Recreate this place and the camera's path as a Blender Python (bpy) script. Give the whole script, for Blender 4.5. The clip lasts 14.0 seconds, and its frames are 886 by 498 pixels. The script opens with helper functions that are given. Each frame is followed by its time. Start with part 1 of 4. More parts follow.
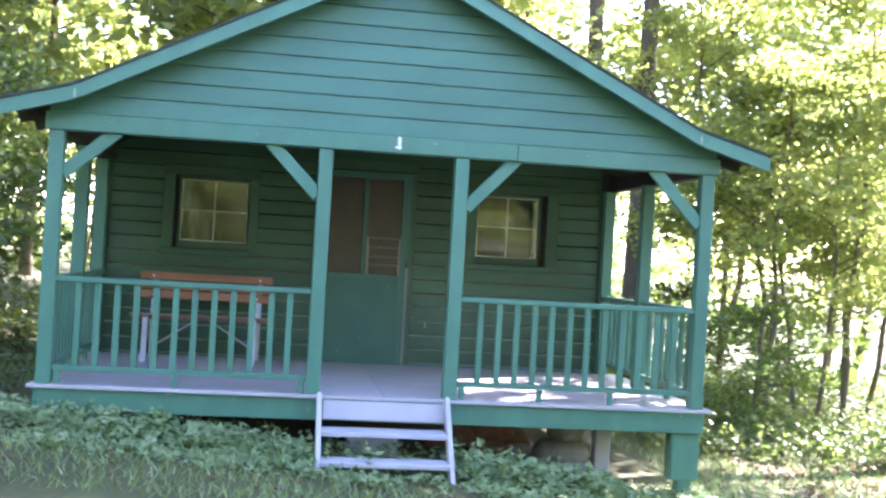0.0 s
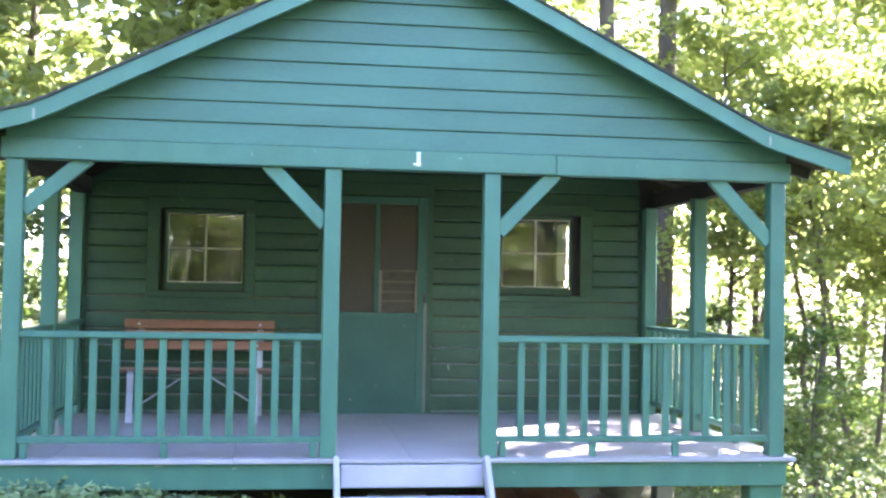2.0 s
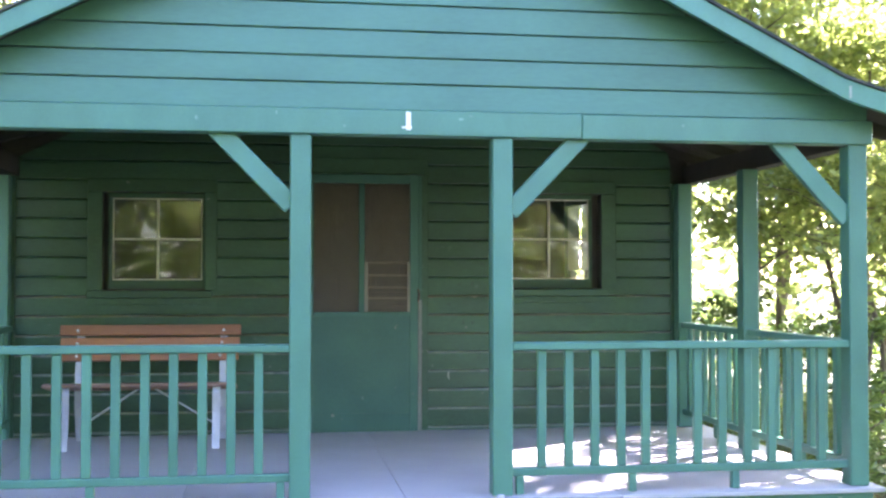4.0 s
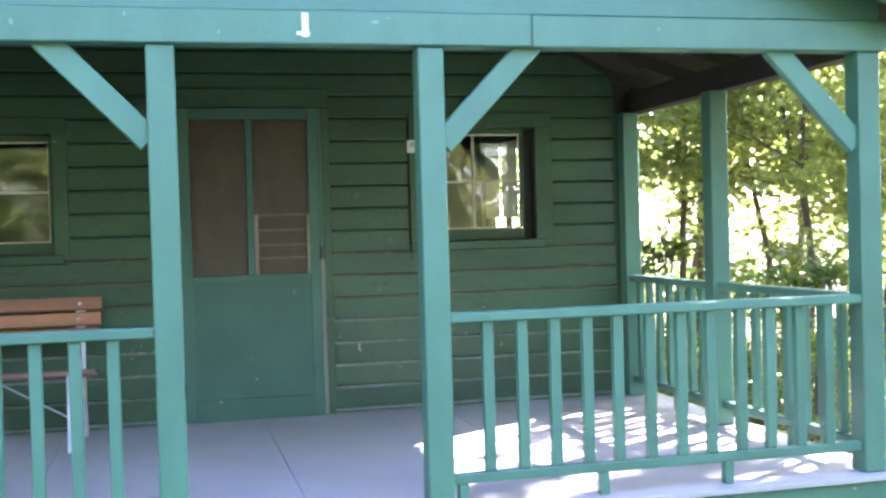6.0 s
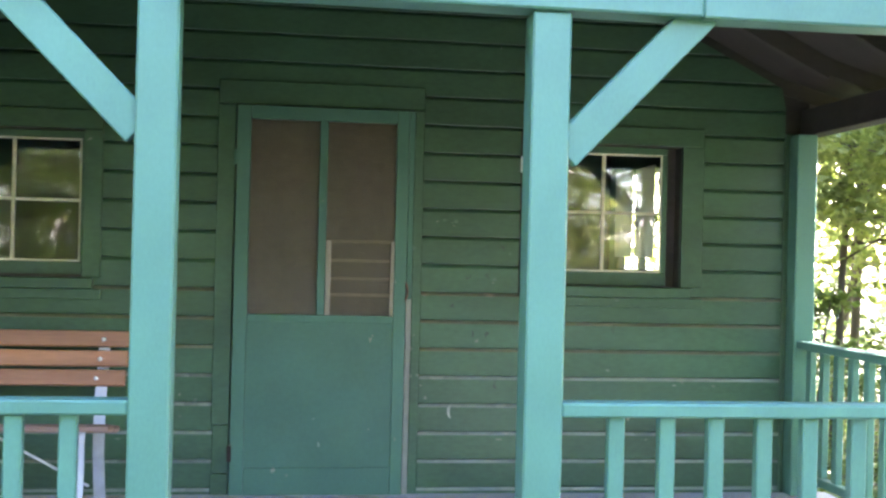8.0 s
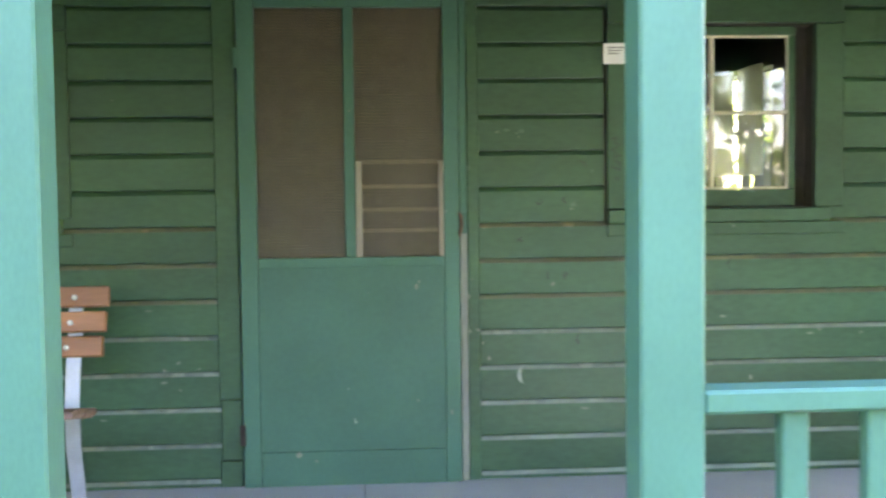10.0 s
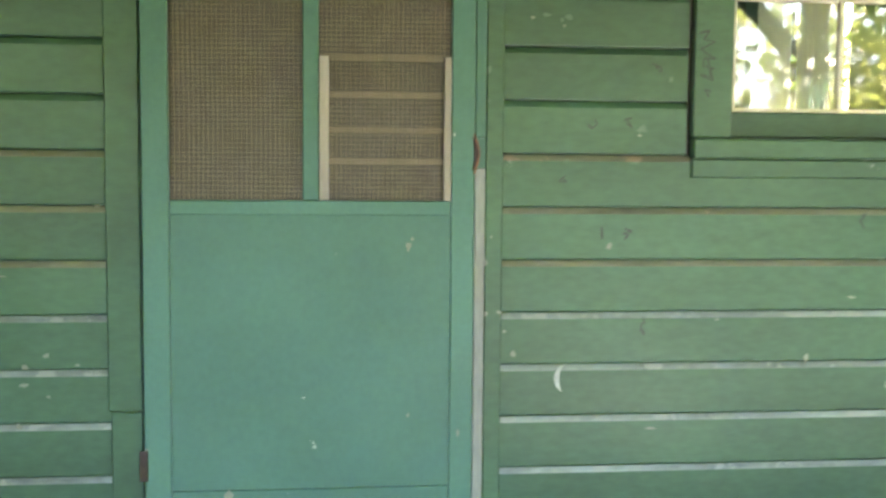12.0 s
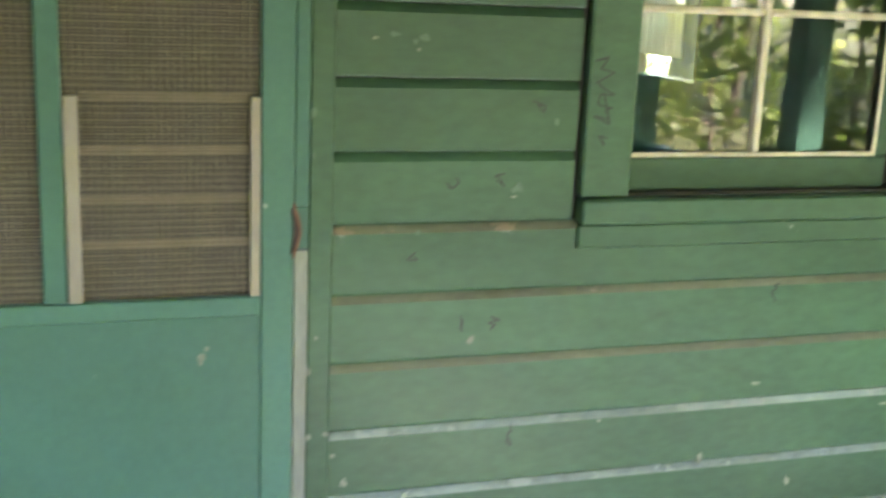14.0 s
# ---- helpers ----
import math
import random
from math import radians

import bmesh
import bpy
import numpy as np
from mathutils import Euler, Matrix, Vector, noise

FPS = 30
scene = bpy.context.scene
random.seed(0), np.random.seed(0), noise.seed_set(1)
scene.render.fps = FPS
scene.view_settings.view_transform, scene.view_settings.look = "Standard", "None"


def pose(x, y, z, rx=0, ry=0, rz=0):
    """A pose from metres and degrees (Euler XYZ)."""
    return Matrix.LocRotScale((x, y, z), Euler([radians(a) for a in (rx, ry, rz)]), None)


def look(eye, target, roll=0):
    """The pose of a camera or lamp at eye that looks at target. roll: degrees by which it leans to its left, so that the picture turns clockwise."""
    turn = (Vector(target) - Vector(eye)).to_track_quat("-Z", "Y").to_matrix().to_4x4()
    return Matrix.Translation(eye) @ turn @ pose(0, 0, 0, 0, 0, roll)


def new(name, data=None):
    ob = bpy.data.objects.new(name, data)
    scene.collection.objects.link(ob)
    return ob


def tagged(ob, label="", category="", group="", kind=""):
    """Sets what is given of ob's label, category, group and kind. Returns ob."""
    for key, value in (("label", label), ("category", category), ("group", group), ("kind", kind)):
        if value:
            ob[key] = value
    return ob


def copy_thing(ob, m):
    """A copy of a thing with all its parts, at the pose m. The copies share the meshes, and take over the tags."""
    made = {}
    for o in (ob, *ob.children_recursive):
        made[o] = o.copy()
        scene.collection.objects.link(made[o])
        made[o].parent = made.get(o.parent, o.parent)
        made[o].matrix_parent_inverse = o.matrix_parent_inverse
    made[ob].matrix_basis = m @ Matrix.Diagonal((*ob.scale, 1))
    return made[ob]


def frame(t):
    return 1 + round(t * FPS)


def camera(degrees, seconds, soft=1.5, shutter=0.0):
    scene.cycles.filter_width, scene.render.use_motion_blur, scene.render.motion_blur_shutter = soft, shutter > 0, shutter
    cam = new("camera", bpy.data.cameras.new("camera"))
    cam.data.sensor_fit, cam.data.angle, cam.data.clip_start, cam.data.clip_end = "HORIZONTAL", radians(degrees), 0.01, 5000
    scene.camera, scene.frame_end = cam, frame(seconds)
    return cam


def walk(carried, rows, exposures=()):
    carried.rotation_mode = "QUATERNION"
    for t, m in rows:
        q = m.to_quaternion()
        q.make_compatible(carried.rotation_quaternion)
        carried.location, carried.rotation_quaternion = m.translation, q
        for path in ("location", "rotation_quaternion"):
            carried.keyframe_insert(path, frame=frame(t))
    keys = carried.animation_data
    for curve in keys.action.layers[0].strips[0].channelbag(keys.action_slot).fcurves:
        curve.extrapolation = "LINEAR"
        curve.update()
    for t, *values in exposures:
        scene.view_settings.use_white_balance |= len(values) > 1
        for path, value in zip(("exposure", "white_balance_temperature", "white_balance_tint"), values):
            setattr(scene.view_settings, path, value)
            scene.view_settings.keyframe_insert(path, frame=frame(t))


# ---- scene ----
cam = camera(43.0, 14.0, soft=2.5, shutter=0.4)
PATH = [
    (0, (-0.883, -9.244, 1.177), (-0.604, -7.263, 1.192), 3.3),
    (0.5, (-0.944, -8.942, 1.197), (-0.671, -6.961, 1.226), 1.8),
    (1, (-0.876, -8.546, 1.192), (-0.552, -6.573, 1.212), 0.4),
    (1.5, (-0.866, -8.275, 1.201), (-0.607, -6.292, 1.173), 0.1),
    (2, (-0.934, -7.851, 1.198), (-0.65, -5.872, 1.266), 1.0),
    (2.5, (-0.965, -7.566, 1.186), (-0.606, -5.599, 1.19), 0.1),
    (3, (-0.86, -7.115, 1.224), (-0.568, -5.137, 1.281), 0.1),
    (5.5, (-0.663, -5.087, 1.231), (-0.329, -3.115, 1.225), -0.8),
    (6, (-0.59, -4.723, 1.243), (-0.111, -2.782, 1.201), -1.6),
    (6.5, (-0.43, -4.328, 1.268), (-0.092, -2.357, 1.266), -1.1),
    (7, (-0.366, -3.997, 1.28), (-0.106, -2.014, 1.253), 0.4),
    (7.2, (-0.338, -3.845, 1.293), (-0.074, -1.863, 1.306), 1.5),
    (9.5, (-0.015, -2.235, 1.264), (0.258, -0.255, 1.202), 1.2),
    (10, (0.007, -1.919, 1.213), (0.149, 0.073, 1.113), -0.7),
    (10.5, (0.058, -1.472, 1.190), (0.079, 0.527, 1.139), 0.7),
    (11, (0.050, -1.084, 1.190), (0.155, 0.911, 1.093), 1.5),
    (11.5, (-0.017, -0.696, 1.154), (0.208, 1.288, 1.033), 1.7),
    (12, (-0.020, -0.367, 1.076), (0.199, 1.614, 0.911), 0.5),
    (12.5, (-0.026, -0.035, 1.239), (0.100, 1.945, 0.989), -1.6),
    (13, (-0.040, 0.146, 1.380), (0.112, 2.113, 1.047), 0.2),
    (13.5, (-0.079, 0.391, 1.508), (0.335, 2.284, 1.010), 1.0),
    (14, (0.010, 0.572, 1.572), (0.619, 2.421, 1.114), 2.5),
]
EXPOSURES = [(0, 3.9, 5900, 33), (1.5, 4.1, 5800, 34), (3, 4.15, 5900, 34), (6.5, 4.43, 6100, 34), (9.5, 4.9, 6400, 32), (10.5, 5.0, 6700, 29), (11, 5.2, 6800, 28), (12, 5.5, 7050, 27), (13, 5.4, 7150, 27), (14, 5.3, 6900, 26)]
walk(cam, [(t, look(eye, target, roll)) for t, eye, target, roll in PATH], EXPOSURES)

# ---- world and sun ----
SUN_EL, SUN_AZ = radians(38), radians(31)
world = bpy.data.worlds.new("sky")
scene.world = world
world.use_nodes = True
wn = world.node_tree
sky = wn.nodes.new("ShaderNodeTexSky")
sky.sky_type, sky.sun_disc = "NISHITA", False
sky.sun_elevation, sky.sun_rotation = SUN_EL, radians(90) - SUN_AZ
wn.nodes["Background"].inputs[1].default_value = 0.115
wn.links.new(sky.outputs[0], wn.nodes["Background"].inputs[0])
sun_data = bpy.data.lights.new("sun", "SUN")
sun_data.energy, sun_data.angle, sun_data.color = 5.0, radians(0.53), (1, 0.93, 0.8)
sun = new("sun", sun_data)
to_sun = Vector((math.cos(SUN_EL) * math.cos(SUN_AZ), math.cos(SUN_EL) * math.sin(SUN_AZ), math.sin(SUN_EL)))
sun.matrix_world = look(to_sun * 60, (0, 0, 0))


# ---- materials ----
def mat(name, base, rough=0.6, var=0.25, scale=6.0, fine=90.0, bump=0.15, second=None, stretch=(1, 1, 1), metal=0.0, chips=None, chip_amount=0.0, per=0.08, spec=0.5):
    """Two scales of noise on a base colour, with fine relief, and chips of a second paint where asked."""
    m = bpy.data.materials.new(name)
    m.use_nodes = True
    nt = m.node_tree
    N, L = nt.nodes, nt.links
    b = N["Principled BSDF"]
    b.inputs["Roughness"].default_value, b.inputs["Metallic"].default_value = rough, metal
    b.inputs["Specular IOR Level"].default_value = spec
    co = N.new("ShaderNodeTexCoord")
    mp = N.new("ShaderNodeMapping")
    mp.inputs["Scale"].default_value = stretch
    L.new(co.outputs["Object"], mp.inputs[0])
    big, small = N.new("ShaderNodeTexNoise"), N.new("ShaderNodeTexNoise")
    big.inputs["Scale"].default_value, small.inputs["Scale"].default_value = scale, fine
    big.inputs["Detail"].default_value, small.inputs["Detail"].default_value = 5, 3
    L.new(mp.outputs[0], big.inputs[0]), L.new(mp.outputs[0], small.inputs[0])
    ramp = N.new("ShaderNodeValToRGB")
    lo = [c * (1 - var) for c in base]
    hi = list(second) if second else [min(1, c * (1 + var)) for c in base]
    ramp.color_ramp.elements[0].position, ramp.color_ramp.elements[1].position = 0.3, 0.72
    ramp.color_ramp.elements[0].color, ramp.color_ramp.elements[1].color = (*lo, 1), (*hi, 1)
    add = N.new("ShaderNodeMath")
    add.operation = "MULTIPLY_ADD"
    add.inputs[1].default_value = 0.35
    L.new(small.outputs[0], add.inputs[0])
    sc = N.new("ShaderNodeMath")
    sc.operation = "MULTIPLY"
    sc.inputs[1].default_value = 0.66
    L.new(big.outputs[0], sc.inputs[0]), L.new(sc.outputs[0], add.inputs[2])
    L.new(add.outputs[0], ramp.inputs[0])
    colour = ramp.outputs[0]
    if per:
        info, hsv = N.new("ShaderNodeObjectInfo"), N.new("ShaderNodeHueSaturation")
        mr = N.new("ShaderNodeMapRange")
        mr.inputs[3].default_value, mr.inputs[4].default_value = 1 - per, 1 + per
        L.new(info.outputs["Random"], mr.inputs[0]), L.new(mr.outputs[0], hsv.inputs["Value"]), L.new(colour, hsv.inputs["Color"])
        colour = hsv.outputs[0]
    if chips:
        sp, mask, mix = N.new("ShaderNodeTexNoise"), N.new("ShaderNodeMapRange"), N.new("ShaderNodeMix")
        sp.inputs["Scale"].default_value, sp.inputs["Detail"].default_value = 9, 8
        sp.inputs["Roughness"].default_value = 0.72
        mask.inputs[1].default_value, mask.inputs[2].default_value = 0.72 - chip_amount, 0.74 - chip_amount
        L.new(co.outputs["Object"], sp.inputs[0]), L.new(sp.outputs[0], mask.inputs[0])
        mix.data_type = "RGBA"
        L.new(mask.outputs[0], mix.inputs[0]), L.new(colour, mix.inputs[6])
        mix.inputs[7].default_value = (*chips, 1)
        colour = mix.outputs[2]
    L.new(colour, b.inputs["Base Color"])
    if bump:
        bp = N.new("ShaderNodeBump")
        bp.inputs["Strength"].default_value, bp.inputs["Distance"].default_value = bump, 0.01
        L.new(add.outputs[0], bp.inputs["Height"]), L.new(bp.outputs[0], b.inputs["Normal"])
    return m


def leaf_mat(name, a, c, trans=0.45):
    m = bpy.data.materials.new(name)
    m.use_nodes = True
    nt = m.node_tree
    N, L = nt.nodes, nt.links
    geo, ramp = N.new("ShaderNodeNewGeometry"), N.new("ShaderNodeValToRGB")
    ramp.color_ramp.elements[0].color, ramp.color_ramp.elements[1].color = (*a, 1), (*c, 1)
    L.new(geo.outputs["Random Per Island"], ramp.inputs[0])
    d = N.new("ShaderNodeBsdfDiffuse")
    tr = N.new("ShaderNodeBsdfTranslucent")
    gl = N.new("ShaderNodeBsdfGlossy")
    gl.inputs["Roughness"].default_value = 0.45
    mx, mx2 = N.new("ShaderNodeMixShader"), N.new("ShaderNodeMixShader")
    mx.inputs[0].default_value, mx2.inputs[0].default_value = trans, 0.06
    L.new(ramp.outputs[0], d.inputs[0]), L.new(ramp.outputs[0], tr.inputs[0])
    L.new(d.outputs[0], mx.inputs[1]), L.new(tr.outputs[0], mx.inputs[2])
    L.new(mx.outputs[0], mx2.inputs[1]), L.new(gl.outputs[0], mx2.inputs[2])
    L.new(mx2.outputs[0], N["Material Output"].inputs[0])
    return m


GREEN = (0.037, 0.09, 0.047)
PALE = (0.33, 0.36, 0.31)
M_TRIM = mat("green_gloss_paint", (0.074, 0.208, 0.152), 0.42, 0.16, 5, 120, 0.12, stretch=(1, 1, 0.5), chips=PALE, chip_amount=0.02)
M_WALL = mat("green_siding_paint", GREEN, 0.42, 0.32, 3, 55, 0.22, stretch=(0.45, 1, 1), chips=(0.19, 0.21, 0.17), chip_amount=0.035, per=0.1, spec=0.4)
# Dust plus the sky's glow on upturned low ledges, painted into the colour
M_LEDGE = mat("skylit_dusty_ledge", (0.17, 0.205, 0.165), 0.42, 0.5, 4, 60, 0.3, stretch=(0.5, 1, 1), chips=(0.23, 0.255, 0.205), chip_amount=0.17)
M_LEDGE_DIRT = mat("brown_dirt_ledge", (0.115, 0.12, 0.072), 0.6, 0.4, 4, 60, 0.2, stretch=(0.4, 1, 1), chips=(0.22, 0.17, 0.11), chip_amount=0.1)
M_GABLE = mat("green_gable_paint", (0.07, 0.19, 0.146), 0.5, 0.16, 3, 70, 0.12, stretch=(0.35, 1, 1), chips=PALE, chip_amount=0.01)
M_DOOR = mat("green_door_paint", (0.055, 0.138, 0.098), 0.45, 0.14, 2.5, 60, 0.08, chips=PALE, chip_amount=0.02, spec=0.3)
M_DECK = mat("grey_deck_paint", (0.43, 0.42, 0.445), 0.5, 0.12, 2.2, 60, 0.15, chips=(0.55, 0.52, 0.5), chip_amount=0.02)
M_STEP = mat("grey_step_paint", (0.5, 0.49, 0.55), 0.55, 0.12, 4, 80, 0.15, chips=(0.3, 0.27, 0.24), chip_amount=0.03)
M_BARE = mat("bare_worn_wood", (0.3, 0.26, 0.2), 0.75, 0.25, 12, 140, 0.3, stretch=(1, 1, 0.15))
M_WORN = mat("worn_jamb_edge", (0.19, 0.2, 0.165), 0.7, 0.4, 7, 90, 0.3, stretch=(1, 1, 0.2))
M_DIM = mat("faded_slat_wood", (0.3, 0.22, 0.15), 0.75, 0.3, 12, 140, 0.3)
M_SLAT = mat("oiled_red_wood", (0.36, 0.15, 0.065), 0.5, 0.3, 8, 90, 0.25, stretch=(0.12, 1, 1), per=0.15)
M_SEAT = mat("weathered_seat_wood", (0.27, 0.16, 0.12), 0.6, 0.3, 8, 90, 0.25, stretch=(0.12, 1, 1), per=0.12)
M_METAL = mat("grey_bench_metal", (0.5, 0.51, 0.55), 0.45, 0.15, 12, 120, 0.1, metal=0.25)
M_BOLT = mat("bolt_steel", (0.75, 0.75, 0.72), 0.3, 0.1, 40, 200, 0.0, metal=1.0)
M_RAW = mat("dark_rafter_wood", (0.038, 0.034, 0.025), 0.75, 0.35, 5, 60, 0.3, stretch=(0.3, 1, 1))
M_ROOF = mat("dark_shingle", (0.05, 0.055, 0.05), 0.9, 0.4, 3, 40, 0.4)
M_SCREEN = mat("bronze_screen_wire", (0.128, 0.108, 0.07), 0.5, 0.2, 30, 200, 0.0)
M_INNER = mat("brown_inner_door", (0.06, 0.045, 0.032), 0.6, 0.3, 4, 60, 0.2, stretch=(1, 1, 0.2))
M_RUST = mat("rusty_latch", (0.03, 0.018, 0.013), 0.8, 0.5, 30, 120, 0.4)
M_RUST_EDGE = mat("orange_rust", (0.17, 0.075, 0.04), 0.85, 0.4, 30, 120, 0.4)
M_CLOTH_WIRE = mat("tarnished_wire", (0.25, 0.2, 0.13), 0.5, 0.25, 30, 200, 0.0)
M_WHITE = mat("white_paper", (0.8, 0.8, 0.78), 0.6, 0.05, 20, 90, 0.05)
M_INK = mat("dark_ink", (0.03, 0.036, 0.032), 0.7, 0.1, 20, 90, 0.0)
M_PUTTY = mat("cream_putty", (0.55, 0.5, 0.38), 0.7, 0.25, 25, 120, 0.3)
M_CHIP = mat("old_pale_paint", (0.3, 0.33, 0.27), 0.75, 0.3, 20, 120, 0.2)
M_SMUDGE = mat("worn_siding_smudge", (0.072, 0.125, 0.08), 0.6, 0.3, 20, 120, 0.1)
M_WALL_CHIP = mat("bare_siding_chip", (0.17, 0.185, 0.14), 0.75, 0.3, 20, 120, 0.2)
M_FADED = mat("faded_green_scuff", (0.16, 0.3, 0.24), 0.6, 0.2, 20, 120, 0.1)
M_STONE = mat("field_stone", (0.24, 0.22, 0.19), 0.85, 0.4, 6, 40, 0.6, second=(0.36, 0.33, 0.29))
M_REDDISH = mat("red_rubble", (0.2, 0.085, 0.06), 0.85, 0.4, 8, 60, 0.6, second=(0.3, 0.17, 0.12))
M_BLOCK = mat("concrete_block", (0.42, 0.42, 0.43), 0.9, 0.15, 8, 120, 0.4)
M_BARK = mat("grey_bark", (0.13, 0.105, 0.08), 0.9, 0.45, 5, 30, 0.8, stretch=(1, 1, 0.2))
# Two copies of one leaf green; the second has sunlight painted in
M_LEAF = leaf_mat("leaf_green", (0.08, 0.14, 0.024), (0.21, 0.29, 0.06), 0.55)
M_LEAF_SUNLIT = leaf_mat("leaf_sunlit", (0.2, 0.26, 0.06), (0.4, 0.45, 0.13), 0.75)
M_WEED = leaf_mat("weed_green", (0.19, 0.3, 0.12), (0.36, 0.47, 0.23), 0.4)
M_GRASS = leaf_mat("grass_green", (0.16, 0.25, 0.08), (0.3, 0.39, 0.16), 0.35)
M_CLOTH = leaf_mat("white_curtain", (0.6, 0.58, 0.57), (0.62, 0.6, 0.58), 0.4)
M_LITTER = leaf_mat("dead_leaf", (0.1, 0.06, 0.03), (0.26, 0.16, 0.09), 0.2)

M_GROUND = mat("forest_ground", (0.065, 0.06, 0.028), 0.95, 0.4, 0.7, 14, 0.6, second=(0.095, 0.115, 0.04), per=0)
M_GLASS = bpy.data.materials.new("window_glass")
M_GLASS.use_nodes = True
gb = M_GLASS.node_tree.nodes["Principled BSDF"]
gb.inputs["Base Color"].default_value = (0.9, 0.95, 0.92, 1)
gb.inputs["Roughness"].default_value = 0.0
gb.inputs["IOR"].default_value = 1.6
gb.inputs["Transmission Weight"].default_value = 1.0
gn = M_GLASS.node_tree.nodes.new("ShaderNodeTexNoise")
gn.inputs["Scale"].default_value = 5
gbp = M_GLASS.node_tree.nodes.new("ShaderNodeBump")
gbp.inputs["Strength"].default_value, gbp.inputs["Distance"].default_value = 0.006, 0.02
M_GLASS.node_tree.links.new(gn.outputs[0], gbp.inputs["Height"])
M_GLASS.node_tree.links.new(gbp.outputs[0], gb.inputs["Normal"])


# ---- mesh helpers ----
def finish(bm, name, material, parent=None, bevel=0.0, smooth=False):
    if bevel:
        edges = [e for e in bm.edges if len(e.link_faces) == 2 and e.calc_face_angle(0) > 0.6]
        bmesh.ops.bevel(bm, geom=edges, offset=bevel, segments=1, affect="EDGES")
    bmesh.ops.recalc_face_normals(bm, faces=bm.faces[:])
    me = bpy.data.meshes.new(name)
    bm.to_mesh(me)
    bm.free()
    if smooth:
        me.shade_smooth()
    me.materials.append(material)
    ob = new(name, me)
    if parent:
        ob.parent = parent
    return ob


def add_box(bm, lo, hi, m=None):
    c = [(a + b) / 2 for a, b in zip(lo, hi)]
    s = [abs(b - a) for a, b in zip(lo, hi)]
    mm = Matrix.Translation(c) @ Matrix.Diagonal((*s, 1))
    bmesh.ops.create_cube(bm, size=1, matrix=(m @ mm) if m else mm)


def box(name, lo, hi, material, parent=None, bevel=0.004):
    bm = bmesh.new()
    add_box(bm, lo, hi)
    return finish(bm, name, material, parent, bevel)


def beam(name, a, b, w, h, material, parent=None, bevel=0.004, up=(0, 0, 1)):
    """A straight timber from a to b, w wide and h high."""
    a, b = Vector(a), Vector(b)
    d = b - a
    x = d.normalized()
    y = Vector(up).cross(x).normalized()
    z = x.cross(y)
    m = Matrix((x, y, z)).transposed().to_4x4()
    m.translation = (a + b) / 2
    bm = bmesh.new()
    add_box(bm, (-d.length / 2, -w / 2, -h / 2), (d.length / 2, w / 2, h / 2), m)
    return finish(bm, name, material, parent, bevel)


def tube(bm, pts, radii, n=7):
    """A tapered tube along the points, into bm."""
    rings = []
    for i, p in enumerate(pts):
        d = (Vector(pts[min(i + 1, len(pts) - 1)]) - Vector(pts[max(i - 1, 0)])).normalized()
        u = d.orthogonal().normalized() if abs(d.z) < 0.9 else Vector((1, 0, 0)).cross(d).normalized()
        v = d.cross(u)
        rings.append([bm.verts.new(Vector(p) + radii[i] * (math.cos(6.2832 * k / n) * u + math.sin(6.2832 * k / n) * v)) for k in range(n)])
    for r, q in zip(rings, rings[1:]):
        for k in range(n):
            bm.faces.new((r[k], r[(k + 1) % n], q[(k + 1) % n], q[k]))
    bm.faces.new(rings[0][::-1]), bm.faces.new(rings[-1])


def empty(name, **tags):
    return tagged(new(name), **tags)


LAP = 0.148


def lap_board(name, x0, x1, z0, y, material, parent, trim=None, height=LAP, gap=0.0):
    """One drop-siding board facing -y: flat face, with a coved upper edge; trim(z) gives the ends under a slope."""
    prof = [(0.0, 0.0), (-0.02, 0.002), (-0.022, 0.006), (-0.022, height - 0.019), (-0.017, height - 0.010), (-0.012, height - 0.003), (-0.010, height - 0.001), (0.0, height - 0.001)]
    if gap:
        prof = [(0.0, 0.0), (-0.022, 0.001), (-0.024, 0.004), (-0.022, height - gap - 0.002), (-0.019, height - gap), (-0.003, height - gap + 0.001), (-0.003, height - 0.001), (0.0, height - 0.001)]
    bm = bmesh.new()
    ends = []
    for side in (0, 1):
        ring = []
        for dy, dz in prof:
            z = z0 + dz
            a, b = (x0, x1) if trim is None else trim(z)
            ring.append(bm.verts.new((a if side == 0 else b, y + dy, z)))
        ends.append(ring)
    n = len(prof)
    for k in range(n):
        bm.faces.new((ends[0][k], ends[0][(k + 1) % n], ends[1][(k + 1) % n], ends[1][k]))
        if k in (3, 4):
            bm.faces.ensure_lookup_table()
            bm.faces[-1].material_index = 1
    bm.faces.new(ends[0]), bm.faces.new(ends[1][::-1])
    ob = finish(bm, name, material, parent)
    # lowest boards take the ledge with sky light painted in
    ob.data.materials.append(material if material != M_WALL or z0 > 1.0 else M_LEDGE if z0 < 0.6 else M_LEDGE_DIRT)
    return ob


# ---- ground ----
def ground_z(x, y):
    cx = max(-5.0, min(5.0, x))
    z = -0.53 - 0.085 * cx + 0.13 * max(0.0, -x - 4.5) * min(1.0, max(0.0, (y + 8) / 8)) - 0.03 * max(0, x - 5) * (1 if x < 25 else 25 / x)
    z += 0.02 * max(0.0, min(30.0, y - 6))
    far = math.hypot(x, y)
    z = z if far < 60 else z * 60 / far
    return z + (0.035 * noise.noise((x * 0.7, y * 0.7, 0)) + 0.012 * noise.noise((x * 4, y * 4, 3)) if far < 40 else 0)


def axis(lo, hi, step):
    core = list(np.arange(lo, hi + 1e-6, step))
    out = [hi + 1.0 * 1.45 ** k for k in range(1, 16)]
    low = [lo - 1.0 * 1.45 ** k for k in range(15, 0, -1)]
    return low + core + out


